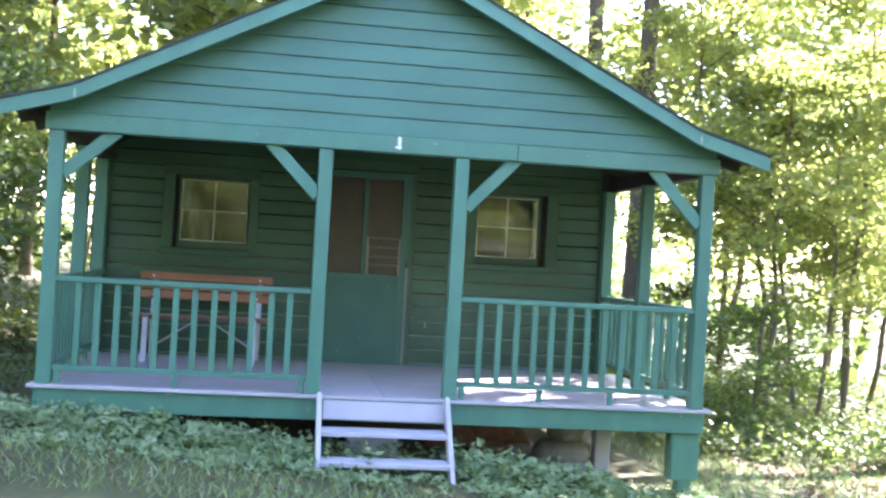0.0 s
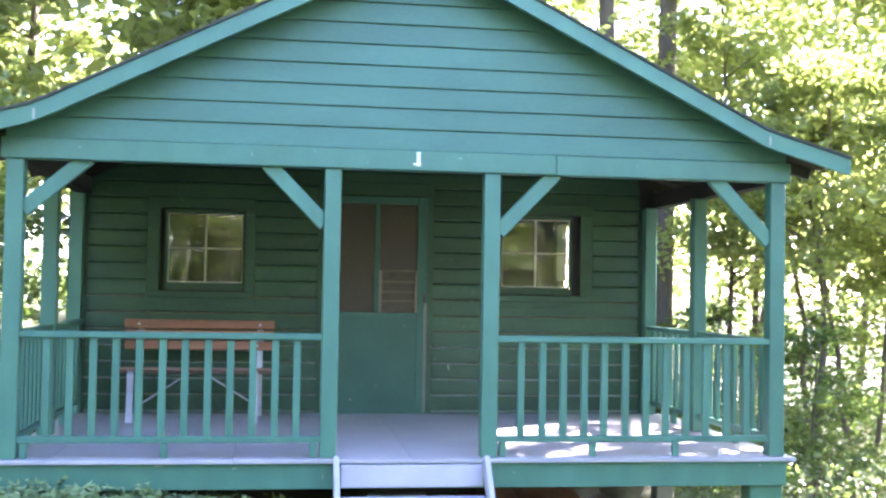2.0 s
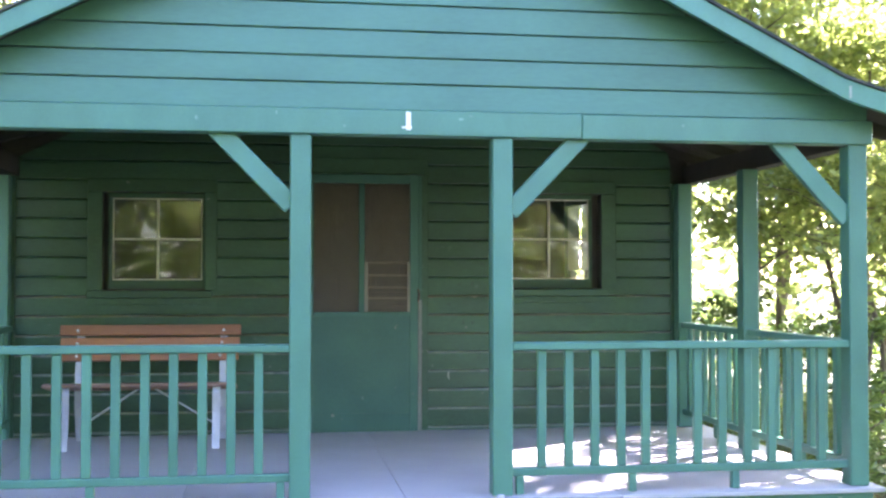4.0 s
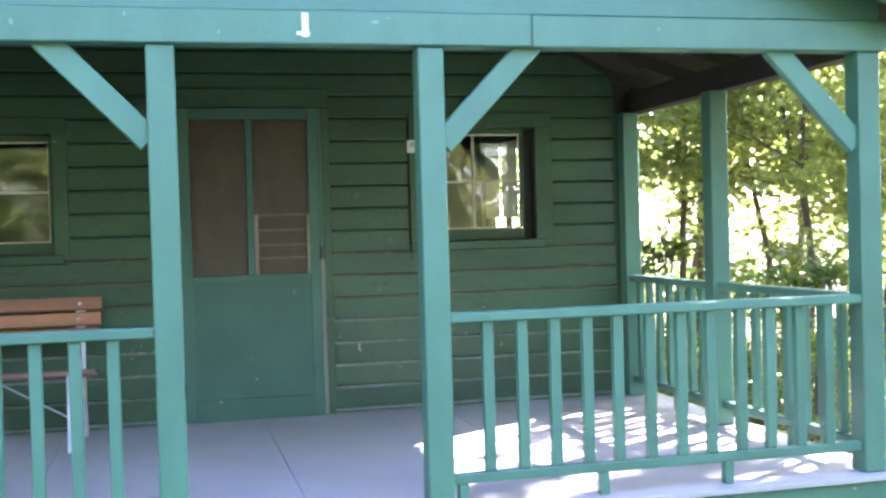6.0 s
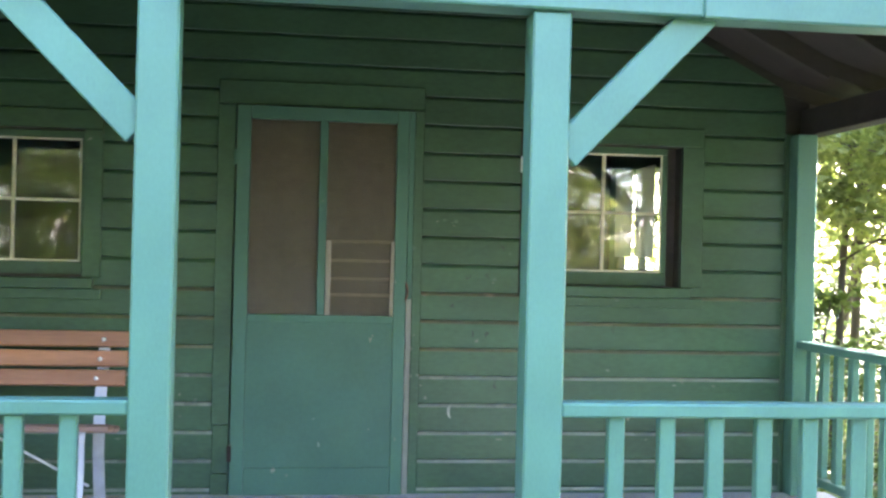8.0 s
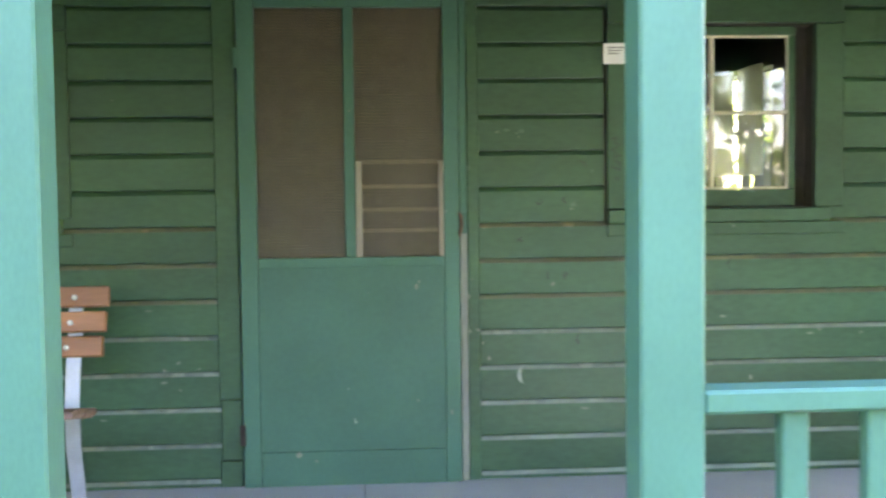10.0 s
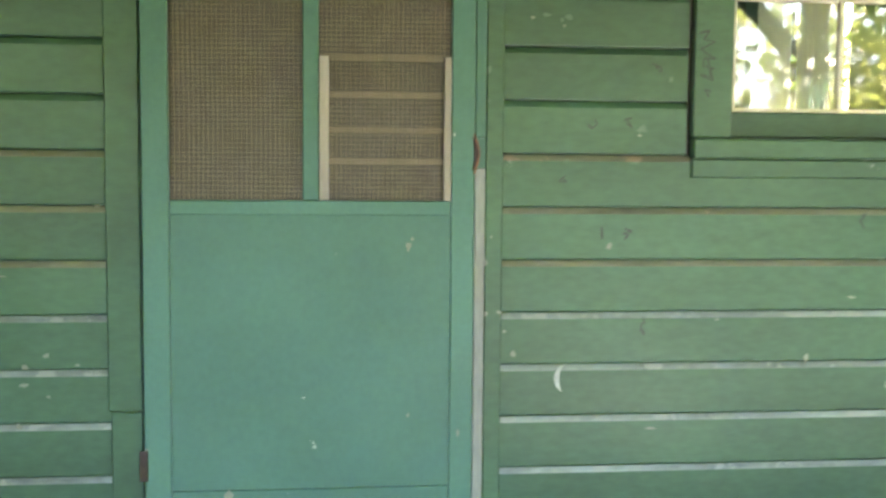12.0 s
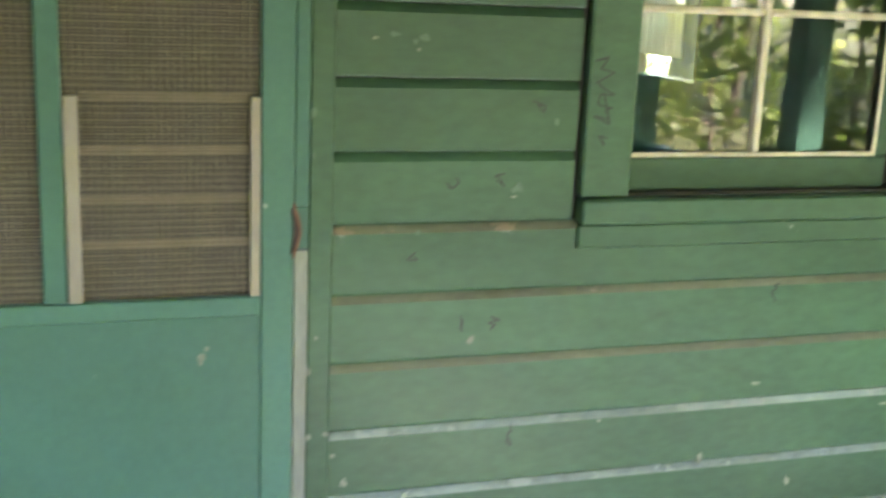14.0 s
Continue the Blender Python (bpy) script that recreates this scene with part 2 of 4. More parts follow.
gx, gy = axis(-8, 8, 0.2), axis(-11, 9, 0.2)
verts = [(x, y, ground_z(x, y)) for y in gy for x in gx]
nx = len(gx)
faces = [(j * nx + i, j * nx + i + 1, (j + 1) * nx + i + 1, (j + 1) * nx + i) for j in range(len(gy) - 1) for i in range(nx - 1)]
me = bpy.data.meshes.new("ground")
me.from_pydata(verts, [], faces)
me.shade_smooth()
me.materials.append(M_GROUND)
tagged(new("ground", me), "mossy forest ground with thin grass and bare soil", "ground", kind="structure")

# ---- cabin ----
XL, XR = -2.775, 2.746
YW = 2.79
cabin = empty("cabin", label="green painted wooden cabin with a gabled front porch", category="cabin")


def roof_z(x):
    a = abs(x + 0.03)
    return 3.61 - 0.5 * a if a < 2.52 else 2.35 - 0.285 * (a - 2.52)


def roof_strip(name, xs, y0, y1, top, bottom, material, parent):
    bm = bmesh.new()
    rows = []
    for x in xs:
        rows.append([bm.verts.new((x, y, roof_z(x) + d)) for y, d in ((y0, top), (y1, top), (y1, bottom), (y0, bottom))])
    for r, q in zip(rows, rows[1:]):
        for k in range(4):
            bm.faces.new((r[k], r[(k + 1) % 4], q[(k + 1) % 4], q[k]))
    bm.faces.new(rows[0]), bm.faces.new(rows[-1][::-1])
    return finish(bm, name, material, parent)


half = [0, 0.6, 1.2, 1.8, 2.35, 2.47, 2.58, 2.7, 2.9, 3.12]
for s in (-1, 1):
    xs = [s * a for a in half]
    roof_strip("roof", xs, -0.27, 6.9, 0.022, 0.004, M_ROOF, cabin)
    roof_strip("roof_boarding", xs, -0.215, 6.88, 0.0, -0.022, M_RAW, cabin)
    roof_strip("barge_board", xs, -0.255, -0.222, 0.0, -0.115, M_TRIM, cabin)
for x, w in ((-2.56, 0.016), (2.5, 0.014)):
    box("joint_flake", (x, -0.2572, roof_z(x) - 0.1), (x + w, -0.2555, roof_z(x) - 0.03), M_CHIP, cabin, 0)
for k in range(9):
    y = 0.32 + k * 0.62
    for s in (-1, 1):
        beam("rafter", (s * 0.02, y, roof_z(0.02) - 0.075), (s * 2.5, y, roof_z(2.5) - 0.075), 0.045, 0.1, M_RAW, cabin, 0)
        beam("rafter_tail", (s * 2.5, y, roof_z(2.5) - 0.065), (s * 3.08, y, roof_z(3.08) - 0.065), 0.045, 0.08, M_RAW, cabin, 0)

# porch beams
box("porch_beam", (XL - 0.03, -0.02, 2.015), (1.0, 0.1, 2.157), M_TRIM, cabin, 0.006)
box("porch_beam", (1.001, -0.018, 2.013), (XR + 0.03, 0.1, 2.155), M_TRIM, cabin, 0.006)
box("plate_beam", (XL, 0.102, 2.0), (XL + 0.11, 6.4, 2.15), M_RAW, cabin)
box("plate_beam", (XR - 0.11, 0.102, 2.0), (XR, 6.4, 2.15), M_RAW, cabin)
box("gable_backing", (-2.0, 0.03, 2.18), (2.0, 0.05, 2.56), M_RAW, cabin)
gable = empty("gable")
gable.parent = cabin
for k in range(9):
    z0 = 2.160 + k * 0.1485
    lap_board("board", 0, 0, z0, 0.03, M_GABLE, gable, trim=lambda z: (-(3.57 - z) / 0.5 if z > 2.33 else -2.78, (3.57 - z) / 0.5 if z > 2.33 else 2.75), height=0.1485, gap=0.009)

# posts and braces
POST = 0.116


def post(x, y, z0=0.002, z1=2.0):
    return box("post", (x, y, z0), (x + POST, y + POST, z1), M_TRIM, cabin, 0.006)


PX = (XL, -0.645, 0.487, XR - POST)
for x in PX:
    post(x, 0.0, z1=2.013)
for x, mx, my, hx in ((XL, XL, 1.22, XL - 0.055), (XR - POST, 2.572, 1.39, 2.555)):
    post(mx, my)
    box("half_post", (hx, YW - 0.14, 0.002), (hx + POST, YW - 0.033, 1.998), M_TRIM, cabin, 0.006)


def brace(a, b):
    return beam("brace", (a[0], 0.05, a[1]), (b[0], 0.05, b[1]), 0.105, 0.05, M_TRIM, cabin, 0.004, up=(0, 1, 0))


brace((XL + POST - 0.01, 1.673), (-2.245, 2.04))
brace((PX[1] + 0.01, 1.622), (-1.052, 2.045))
brace((PX[2] + POST - 0.01, 1.597), (1.022, 2.045))
brace((PX[3] + 0.01, 1.575), (2.2, 2.04))

# porch deck
DX0, DX1 = -2.83, 2.815
deck = empty("porch_deck", label="lavender grey painted plywood porch deck", category="deck", kind="structure")
for a, b in ((DX0, -2.45), (-2.45, -1.23), (-1.23, 0.0), (0.0, 1.22), (1.22, DX1)):
    box("deck_panel", (a + 0.0015, -0.06, -0.026), (b - 0.0015, YW - 0.022, 0), M_DECK, deck, 0.003)
box("skirt_board", (XL - 0.01, -0.025, -0.205), (XR + 0.01, 0.02, -0.028), M_TRIM, deck, 0.004)
for x in (XL - 0.005, XR - 0.035):
    box("skirt_board", (x, 0.022, -0.2), (x + 0.04, YW - 0.02, -0.028), M_TRIM, deck, 0.004)
for k in range(5):
    box("joist", (XL + 0.05, 0.4 + k * 0.5, -0.2), (XR - 0.05, 0.445 + k * 0.5, -0.03), M_RAW, deck)
box("deck_post", (2.50, 0.03, -0.62), (2.748, 0.2, -0.207), M_TRIM, deck, 0.006)
box("deck_foot", (2.57, 0.06, -0.95), (2.70, 0.17, -0.622), M_TRIM, deck, 0.006)


# railings
def railing(name, a, b, first, pitch, count, feet, along="x"):
    """A rail from a to b with balusters at an even pitch; along y it may run slightly askew."""
    top = empty(name, label="green painted wooden porch railing with square balusters", category="railing", group="porch railings")
    (x0, y0), (x1, y1) = a, b

    def seg(nm, s0, s1, across, z0, z1, bev):
        if along == "x":
            return box(nm, (s0, y0 - across / 2, z0), (s1, y0 + across / 2, z1), M_TRIM, top, bev)
        return box(nm, (x0 - across / 2, s0, z0), (x0 + across / 2, s1, z1), M_TRIM, top, bev)

    s0, s1 = (x0, x1) if along == "x" else (y0, y1)
    seg("top_rail", s0, s1, 0.085, 0.815, 0.858, 0.006)
    seg("bottom_rail", s0, s1, 0.05, 0.105, 0.15, 0.005)
    rr = random.Random(int(abs(first) * 1000))
    for k in range(count):
        c = first + pitch * k + rr.uniform(-0.004, 0.004)
        seg("baluster", c - 0.025, c + 0.025, 0.038, 0.151, 0.814, 0.004)
    for f in feet:
        seg("foot", f - 0.022, f + 0.022, 0.045, 0.002, 0.104, 0.003)
    if along == "y" and x1 != x0:
        turn = Matrix.Rotation(-math.atan2(x1 - x0, y1 - y0), 4, "Z")
        top.matrix_basis = Matrix.Translation((x0, y0, 0)) @ turn @ Matrix.Translation((-x0, -y0, 0))
    return top


railing("porch_railing", (XL + POST, 0.05), (PX[1], 0.05), -2.487, 0.1527, 12, (-2.62, -1.7, -0.69))
railing("porch_railing", (PX[2] + POST, 0.05), (PX[3], 0.05), 0.78, 0.1534, 12, (0.65, 1.31, 1.93))
lx, rx = XL + POST / 2, XR - POST / 2
railing("porch_railing", (lx, POST), (lx, 1.22), 0.25, 0.139, 7, (0.6,), "y")
railing("porch_railing", (lx, 1.22 + POST), (lx, YW - 0.14), 1.47, 0.15, 8, (1.9,), "y")
railing("porch_railing", (rx, POST), (2.635, 1.39), 0.26, 0.157, 7, (0.7,), "y")
railing("porch_railing", (2.625, 1.39 + POST), (2.612, YW - 0.14), 1.64, 0.152, 7, (2.0,), "y")

# steps
steps = empty("porch_steps", label="grey painted open wooden porch steps with two treads", category="steps")
box("riser", (-0.50, -0.1, -0.185), (0.49, -0.072, -0.032), M_STEP, steps, 0.004)
for x in (-0.535, 0.505):
    beam("stringer", (x, -0.10, -0.0), (x, -0.66, -0.60), 0.038, 0.12, M_STEP, steps, 0.004)
box("tread", (-0.515, -0.42, -0.272), (0.485, -0.17, -0.232), M_STEP, steps, 0.006)
box("tread", (-0.515, -0.64, -0.47), (0.485, -0.40, -0.43), M_STEP, steps, 0.006)

# ---- front wall of the cabin, with door and windows ----
DOOR = (-0.527, 0.40, 0.0, 2.04)
WR = (1.105, 1.872, 1.138, 1.90)
WL = (-2.05, -1.29, 1.128, 1.875)
wall = empty("wall_front", label="green drop-siding cabin wall with chipped paint", category="wall", kind="structure")
wall_holes = (DOOR, WR, WL)
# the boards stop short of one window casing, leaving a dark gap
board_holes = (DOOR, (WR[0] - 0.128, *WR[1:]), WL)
WX0, WX1 = -2.69, 2.465


def spans(z0, z1, lo, hi, holes):
    out = [(lo, hi)]
    for h in holes:
        if h[2] < z1 - 0.02 and h[3] > z0 + 0.02:
            nxt = []
            for a, b in out:
                if h[0] > a:
                    nxt.append((a, min(b, h[0])))
                if h[1] < b:
                    nxt.append((max(a, h[1]), b))
            out = [(a, b) for a, b in nxt if b - a > 0.01]
    return out


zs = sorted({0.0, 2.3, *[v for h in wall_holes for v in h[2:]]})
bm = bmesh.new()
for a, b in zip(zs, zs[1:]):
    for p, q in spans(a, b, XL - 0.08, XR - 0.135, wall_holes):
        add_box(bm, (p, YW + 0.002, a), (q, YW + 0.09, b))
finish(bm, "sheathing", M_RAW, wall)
for k in range(-1, 20):
    z0 = 0.05 + k * LAP
    if z0 + LAP > 3.44:
        break
    for p, q in spans(z0, z0 + LAP, WX0, WX1, board_holes):
        slope = (lambda z: (-min(-WX0, (3.47 - z) / 0.5), min(WX1, (3.47 - z) / 0.5))) if z0 > 2.1 else None
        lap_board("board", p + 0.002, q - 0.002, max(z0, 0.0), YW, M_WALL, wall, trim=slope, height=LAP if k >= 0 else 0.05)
box("corner_board", (WX1, YW - 0.03, 0.002), (XR - 0.14, YW + 0.0, 1.998), M_WALL, wall, 0.004)
box("corner_board", (XL - 0.08, YW - 0.03, 0.002), (WX0, YW + 0.0, 1.998), M_WALL, wall, 0.004)


def casing(parts):
    for lo, hi in parts:
        box("casing", (lo[0], YW - 0.034, lo[1]), (hi[0], YW - 0.001, hi[1]), M_WALL, wall, 0.004)


# door casing, in pieces as it is patched
casing((((-0.622, 0.38), (-0.53, 2.038)), ((-0.615, 0.13), (-0.53, 0.376)), ((-0.622, 0.002), (-0.53, 0.126)),
        ((0.402, 0.002), (0.452, 2.038)), ((-0.622, 2.042), (0.452, 2.166))))
for (x0, x1, z0, z1), side in ((WR, 0.125), (WL, 0.095)):
    casing((((x0 - 0.115, z0 - 0.002), (x0 - 0.002, z1 + 0.002)), ((x1 + 0.002, z0 - 0.002), (x1 + side, z1 + 0.002)),
            ((x0 - 0.115, z1 + 0.005), (x1 + side, z1 + 0.105)), ((x0 - 0.115, z0 - 0.115), (x1 + side + 0.005, z0 - 0.062))))
    box("casing", (x0 - 0.115, YW - 0.05, z0 - 0.06), (x1 + 0.06, YW - 0.001, z0 - 0.004), M_WALL, wall, 0.005)


def window(name, x0, x1, z0, z1, flip=False):
    w = empty(name, label="four-pane wooden sash window with worn green paint", category="window", kind="structure")
    y = YW + 0.05
    gx0, gx1, gz0, gz1 = x0 + 0.02, x1 - 0.092, z0 + 0.075, z1 - 0.04
    strip = (x1 - 0.058, x1)
    ox0, ox1 = x0, x1 - 0.06
    if flip:
        gx0, gx1, strip, ox0, ox1 = x0 + 0.068, x1 - 0.02, (x0, x0 + 0.03), x0 + 0.032, x1
    for lo, hi in (((ox0, z0), (ox1, gz0)), ((ox0, gz1), (ox1, z1)), ((ox0, gz0), (gx0, gz1)), ((gx1, gz0), (ox1, gz1))):
        box("sash", (lo[0] + 0.001, y - 0.02, lo[1] + 0.001), (hi[0] - 0.001, y + 0.02, hi[1] - 0.001), M_WALL, w, 0.004)
    # dark strip standing in for the shade in the gap beside the sash
    box("blind_strip", (strip[0], y + 0.03, z0), (strip[1], y + 0.045, z1), M_RAW, w, 0)
    mx, mz = (gx0 + gx1) / 2, (gz0 + gz1) / 2
    box("muntin", (mx - 0.009, y - 0.012, gz0), (mx + 0.009, y + 0.012, gz1), M_PUTTY, w, 0.003)
    for a, b in ((gx0, mx - 0.01), (mx + 0.01, gx1)):
        box("muntin", (a, y - 0.012, mz - 0.008), (b, y + 0.012, mz + 0.008), M_PUTTY, w, 0.003)
    for lo, hi in (((gx0, gz0), (gx1, gz0 + 0.01)), ((gx0, gz1 - 0.01), (gx1, gz1)), ((gx0, gz0 + 0.01), (gx0 + 0.008, gz1 - 0.01)), ((gx1 - 0.008, gz0 + 0.01), (gx1, gz1 - 0.01))):
        box("putty_line", (lo[0], y - 0.017, lo[1]), (hi[0], y - 0.012, hi[1]), M_PUTTY, w, 0)
    for a, b in ((gx0, mx), (mx, gx1)):
        for c, d in ((gz0, mz), (mz, gz1)):
            bm = bmesh.new()
            add_box(bm, (a, -0.0015, c), (b, 0.0015, d))
            ob = finish(bm, "pane", M_GLASS, w)
            ob.location.y = y
            ob.visible_shadow = False
    return w


win_r = window("window_1", *WR)
win_l = window("window_2", *WL, flip=True)

# screen door
door = empty("screen_door", label="closed green screen door with a solid lower panel", category="door")
DY = YW - 0.055
SX0, SX1, SZ0, SZ1 = -0.452, 0.305, 0.955, 1.965
lx0, lx1 = -0.524, 0.37
for lo, hi in (((lx0, 0.01), (SX0, 2.035)), ((SX1, 0.01), (lx1, 2.035)), ((SX0, SZ1), (SX1, 2.035)), ((SX0, 0.915), (SX1, SZ0)), ((SX0, 0.012), (SX1, 0.16))):
    box("stile", (lo[0] + 0.0005, DY, lo[1]), (hi[0] - 0.0005, DY + 0.032, hi[1]), M_DOOR, door, 0.003)
box("lower_panel", (SX0, DY + 0.007, 0.16), (SX1, DY + 0.025, 0.915), M_DOOR, door, 0)
box("mullion", (-0.098, DY + 0.003, SZ0), (-0.055, DY + 0.03, SZ1), M_DOOR, door, 0.003)
bm = bmesh.new()
p = 0.0066
x = SX0
while x < SX1:
    add_box(bm, (x, DY + 0.0185, SZ0), (x + 0.0016, DY + 0.0200, SZ1))
    x += p
z = SZ0
while z < SZ1:
    add_box(bm, (SX0, DY + 0.0205, z), (SX1, DY + 0.0220, z + 0.0018))
    z += p
tagged(finish(bm, "wire_mesh", M_SCREEN, door), "bronze insect screen wire", kind="stuff")
bm = bmesh.new()
CELL = 0.0127


def wire(at, upright):
    """One slightly wavy wire of the coarse cloth, upright or level."""
    n = 14
    lo, hi = (SZ0, SZ1) if upright else (SX0, SX1)
    rows = []
    for k in range(n + 1):
        q = lo + (hi - lo) * k / n
        d = 0.0035 * noise.noise((at * 2.5, q * 3.0, 4.0 if upright else 9.0))
        c = Vector((at + d, DY + 0.0165, q)) if upright else Vector((q, DY + 0.0175, at + d))
        u = Vector((0.0006, 0, 0)) if upright else Vector((0, 0, 0.0006))
        v = Vector((0, 0.0005, 0))
        rows.append([bm.verts.new(c + p) for p in (-u - v, u - v, u + v, -u + v)])
    for r, q in zip(rows, rows[1:]):
        for j in range(4):
            bm.faces.new((r[j], r[(j + 1) % 4], q[(j + 1) % 4], q[j]))


for k in range(1, int((SX1 - SX0) / CELL)):
    if not -0.1 < SX0 + CELL * k < -0.05:
        wire(SX0 + CELL * k, True)
for k in range(1, int((SZ1 - SZ0) / CELL)):
    wire(SZ0 + CELL * k, False)
tagged(finish(bm, "wire_cloth", M_CLOTH_WIRE, door), "coarse tarnished wire cloth", kind="stuff")
for x0, x1 in ((-0.053, -0.027), (0.285, 0.304)):
    box("wood_strip", (x0, DY + 0.001, SZ0), (x1, DY + 0.016, 1.345), M_BARE, door, 0.002)
for z in (1.335, 1.235, 1.14, 1.055):
    box("wood_slat", (-0.026, DY + 0.0225, z - 0.002), (0.284, DY + 0.03, z + 0.015), M_DIM, door, 0.002)
box("worn_edge", (0.3715, DY + 0.010, 0.01), (0.4005, DY + 0.05, 1.045), M_WORN, door, 0.003)
box("edge_stop", (0.3715, DY + 0.01, 1.13), (0.4005, DY + 0.05, 2.035), M_DOOR, door, 0.003)


def crescent(name, material, x, z0, z1, bulge, width, y0, y1):
    """A thin upright crescent, its back to the right."""
    bm = bmesh.new()
    rows = []
    for k in range(11):
        f = k / 10
        xx, w = x + bulge * math.sin(math.pi * f), width * (0.35 + 0.65 * math.sin(math.pi * f))
        rows.append([bm.verts.new((xx + dx, y, z0 + (z1 - z0) * f)) for dx, y in ((-w, y0), (w, y0), (w, y1), (-w, y1))])
    for r, q in zip(rows, rows[1:]):
        for j in range(4):
            bm.faces.new((r[j], r[(j + 1) % 4], q[(j + 1) % 4], q[j]))
    bm.faces.new(rows[0]), bm.faces.new(rows[-1][::-1])
    return finish(bm, name, material, door)


box("edge_stop", (0.3715, DY + 0.012, 1.0455), (0.4005, DY + 0.05, 1.1295), M_DOOR, door, 0.002)
crescent("latch_rim", M_RUST_EDGE, 0.3675, 1.03, 1.14, 0.011, 0.0045, DY - 0.0035, DY + 0.02)
crescent("latch_slot", M_RUST, 0.3635, 1.04, 1.13, 0.010, 0.0052, DY - 0.0045, DY + 0.02)
for z in (0.19, 1.72):
    box("hinge", (-0.537, DY - 0.004, z), (-0.515, DY - 0.001, z + 0.085), M_RUST if z < 1 else M_DOOR, door, 0.001)
inner = tagged(box("inner_door", (-0.525, YW + 0.05, 0.005), (0.395, YW + 0.088, 2.035), M_INNER, None, 0.003), "closed dark brown inner wooden door", "door")

# paper notice on the window casing, number on the beam
note = tagged(new("paper_notice"), "small white paper notice tacked to the window casing", "notice")
box("sheet", (0.972, YW - 0.0385, 1.735), (1.078, YW - 0.036, 1.82), M_WHITE, note, 0)
for k in range(3):
    box("print_bar", (0.992, YW - 0.0398, 1.80 - k * 0.012), (1.06 - 0.012 * k, YW - 0.0388, 1.804 - k * 0.012), M_INK, note, 0)
txt = bpy.data.curves.new("numeral", "FONT")
txt.body, txt.size, txt.align_x, txt.extrude = "1", 0.125, "CENTER", 0.001
txt.offset = 0.008
txt.materials.append(M_WHITE)
num = tagged(new("house_number", txt), "white painted house number 1 on the beam", "number")
num.matrix_world = pose(0.005, -0.0225, 2.052, 90, 0, 0)
foot = box("numeral_foot", (-0.036, -0.0035, -0.0), (0.018, 0.001, 0.014), M_WHITE, None, 0)
foot.parent, foot.matrix_basis = num, pose(0, 0, 0, -90)

for ob in (wall, door, win_r, win_l, inner, note):
    # the wall is laid out from its own centre line, 14 mm to the metre larger
    ob.matrix_basis = Matrix.Translation((0.035, 0, -0.0175)) @ Matrix.Diagonal((1.014, 1, 1.014, 1))


def chip(parent, x, y, z, w, h, seed, material):
    """A flake of bare wood or old paint: a ragged thin patch on a face that looks along -y."""
    rnd = random.Random(seed)
    bm = bmesh.new()
    ring_ = []
    for k in range(9):
        a, r = 6.2832 * k / 9, rnd.uniform(0.45, 1.0)
        ring_.append((x + math.cos(a) * w / 2 * r, z + math.sin(a) * h / 2 * r))
    lo = [bm.verts.new((p, y, q)) for p, q in ring_]
    hi = [bm.verts.new((p, y - 0.0012, q)) for p, q in ring_]
    bm.faces.new(hi)
    for k in range(9):
        bm.faces.new((lo[k], lo[(k + 1) % 9], hi[(k + 1) % 9], hi[k]))
    return finish(bm, "paint_flake", material, parent)


bm = bmesh.new()
arc = [(0.672 - 0.03 + 0.028 * math.cos(a) , 0.452 + 0.042 * math.sin(a)) for a in (1.75, 2.2, 2.7, 3.2, 3.7, 4.2)]
rims = []
for (xa, za), wd in zip(arc, (0.001, 0.005, 0.007, 0.008, 0.006, 0.001)):
    rims.append([bm.verts.new((xa + dx, YW - dy, za)) for dx, dy in ((-wd, 0.0225), (wd, 0.0225), (wd, 0.0236), (-wd, 0.0236))])
for r, q in zip(rims, rims[1:]):
    for j in range(4):
        bm.faces.new((r[j], r[(j + 1) % 4], q[(j + 1) % 4], q[j]))
finish(bm, "scratch", M_CHIP, wall)
rc = random.Random(3)
for x, z, w, h in ((0.40, 0.79, 0.016, 0.05), (0.408, 0.64, 0.012, 0.02), (0.40, 0.49, 0.014, 0.03), (0.53, 1.46, 0.022, 0.01), (0.62, 1.44, 0.014, 0.008), (0.84, 1.14, 0.018, 0.009), (1.35, 0.5, 0.02, 0.05),
                   (-0.86, 0.34, 0.025, 0.025), (-0.84, 0.5, 0.03, 0.02), (-0.78, 0.42, 0.016, 0.012), (1.6, 0.42, 0.02, 0.03), (1.9, 0.62, 0.02, 0.02), (1.48, 0.68, 0.03, 0.012)):
    deep = 0.0345 if 0.39 < x < 0.46 else 0.0222
    chip(wall, x, YW - deep, z, w, h, rc.random(), M_WALL_CHIP)
for x, z, w, h in ((0.19, 0.83, 0.02, 0.03), (0.2, 0.85, 0.012, 0.012), (-0.3, 0.15, 0.03, 0.035), (-0.23, 0.12, 0.016, 0.012), (0.19, 0.36, 0.01, 0.012), (0.33, 0.31, 0.012, 0.03), (-0.52, 0.27, 0.014, 0.03), (-0.075, 1.55, 0.012, 0.012)):
    chip(door, x, DY + (0.0068 if SX0 < x < SX1 and z > 0.17 and z < 0.9 else -0.0002 if z < 0.9 else 0.0028), z, w, h, rc.random(), M_WALL_CHIP)
for k in range(9):
    z0 = 0.05 + LAP * rc.randrange(1, 7)
    x = rc.uniform(0.47, 2.4) if rc.random() < 0.7 else rc.uniform(-1.2, -0.68)
    chip(wall, x, YW - 0.0222, z0 + LAP - 0.042, rc.uniform(0.008, 0.04), rc.uniform(0.005, 0.014), rc.random(), M_WALL_CHIP)
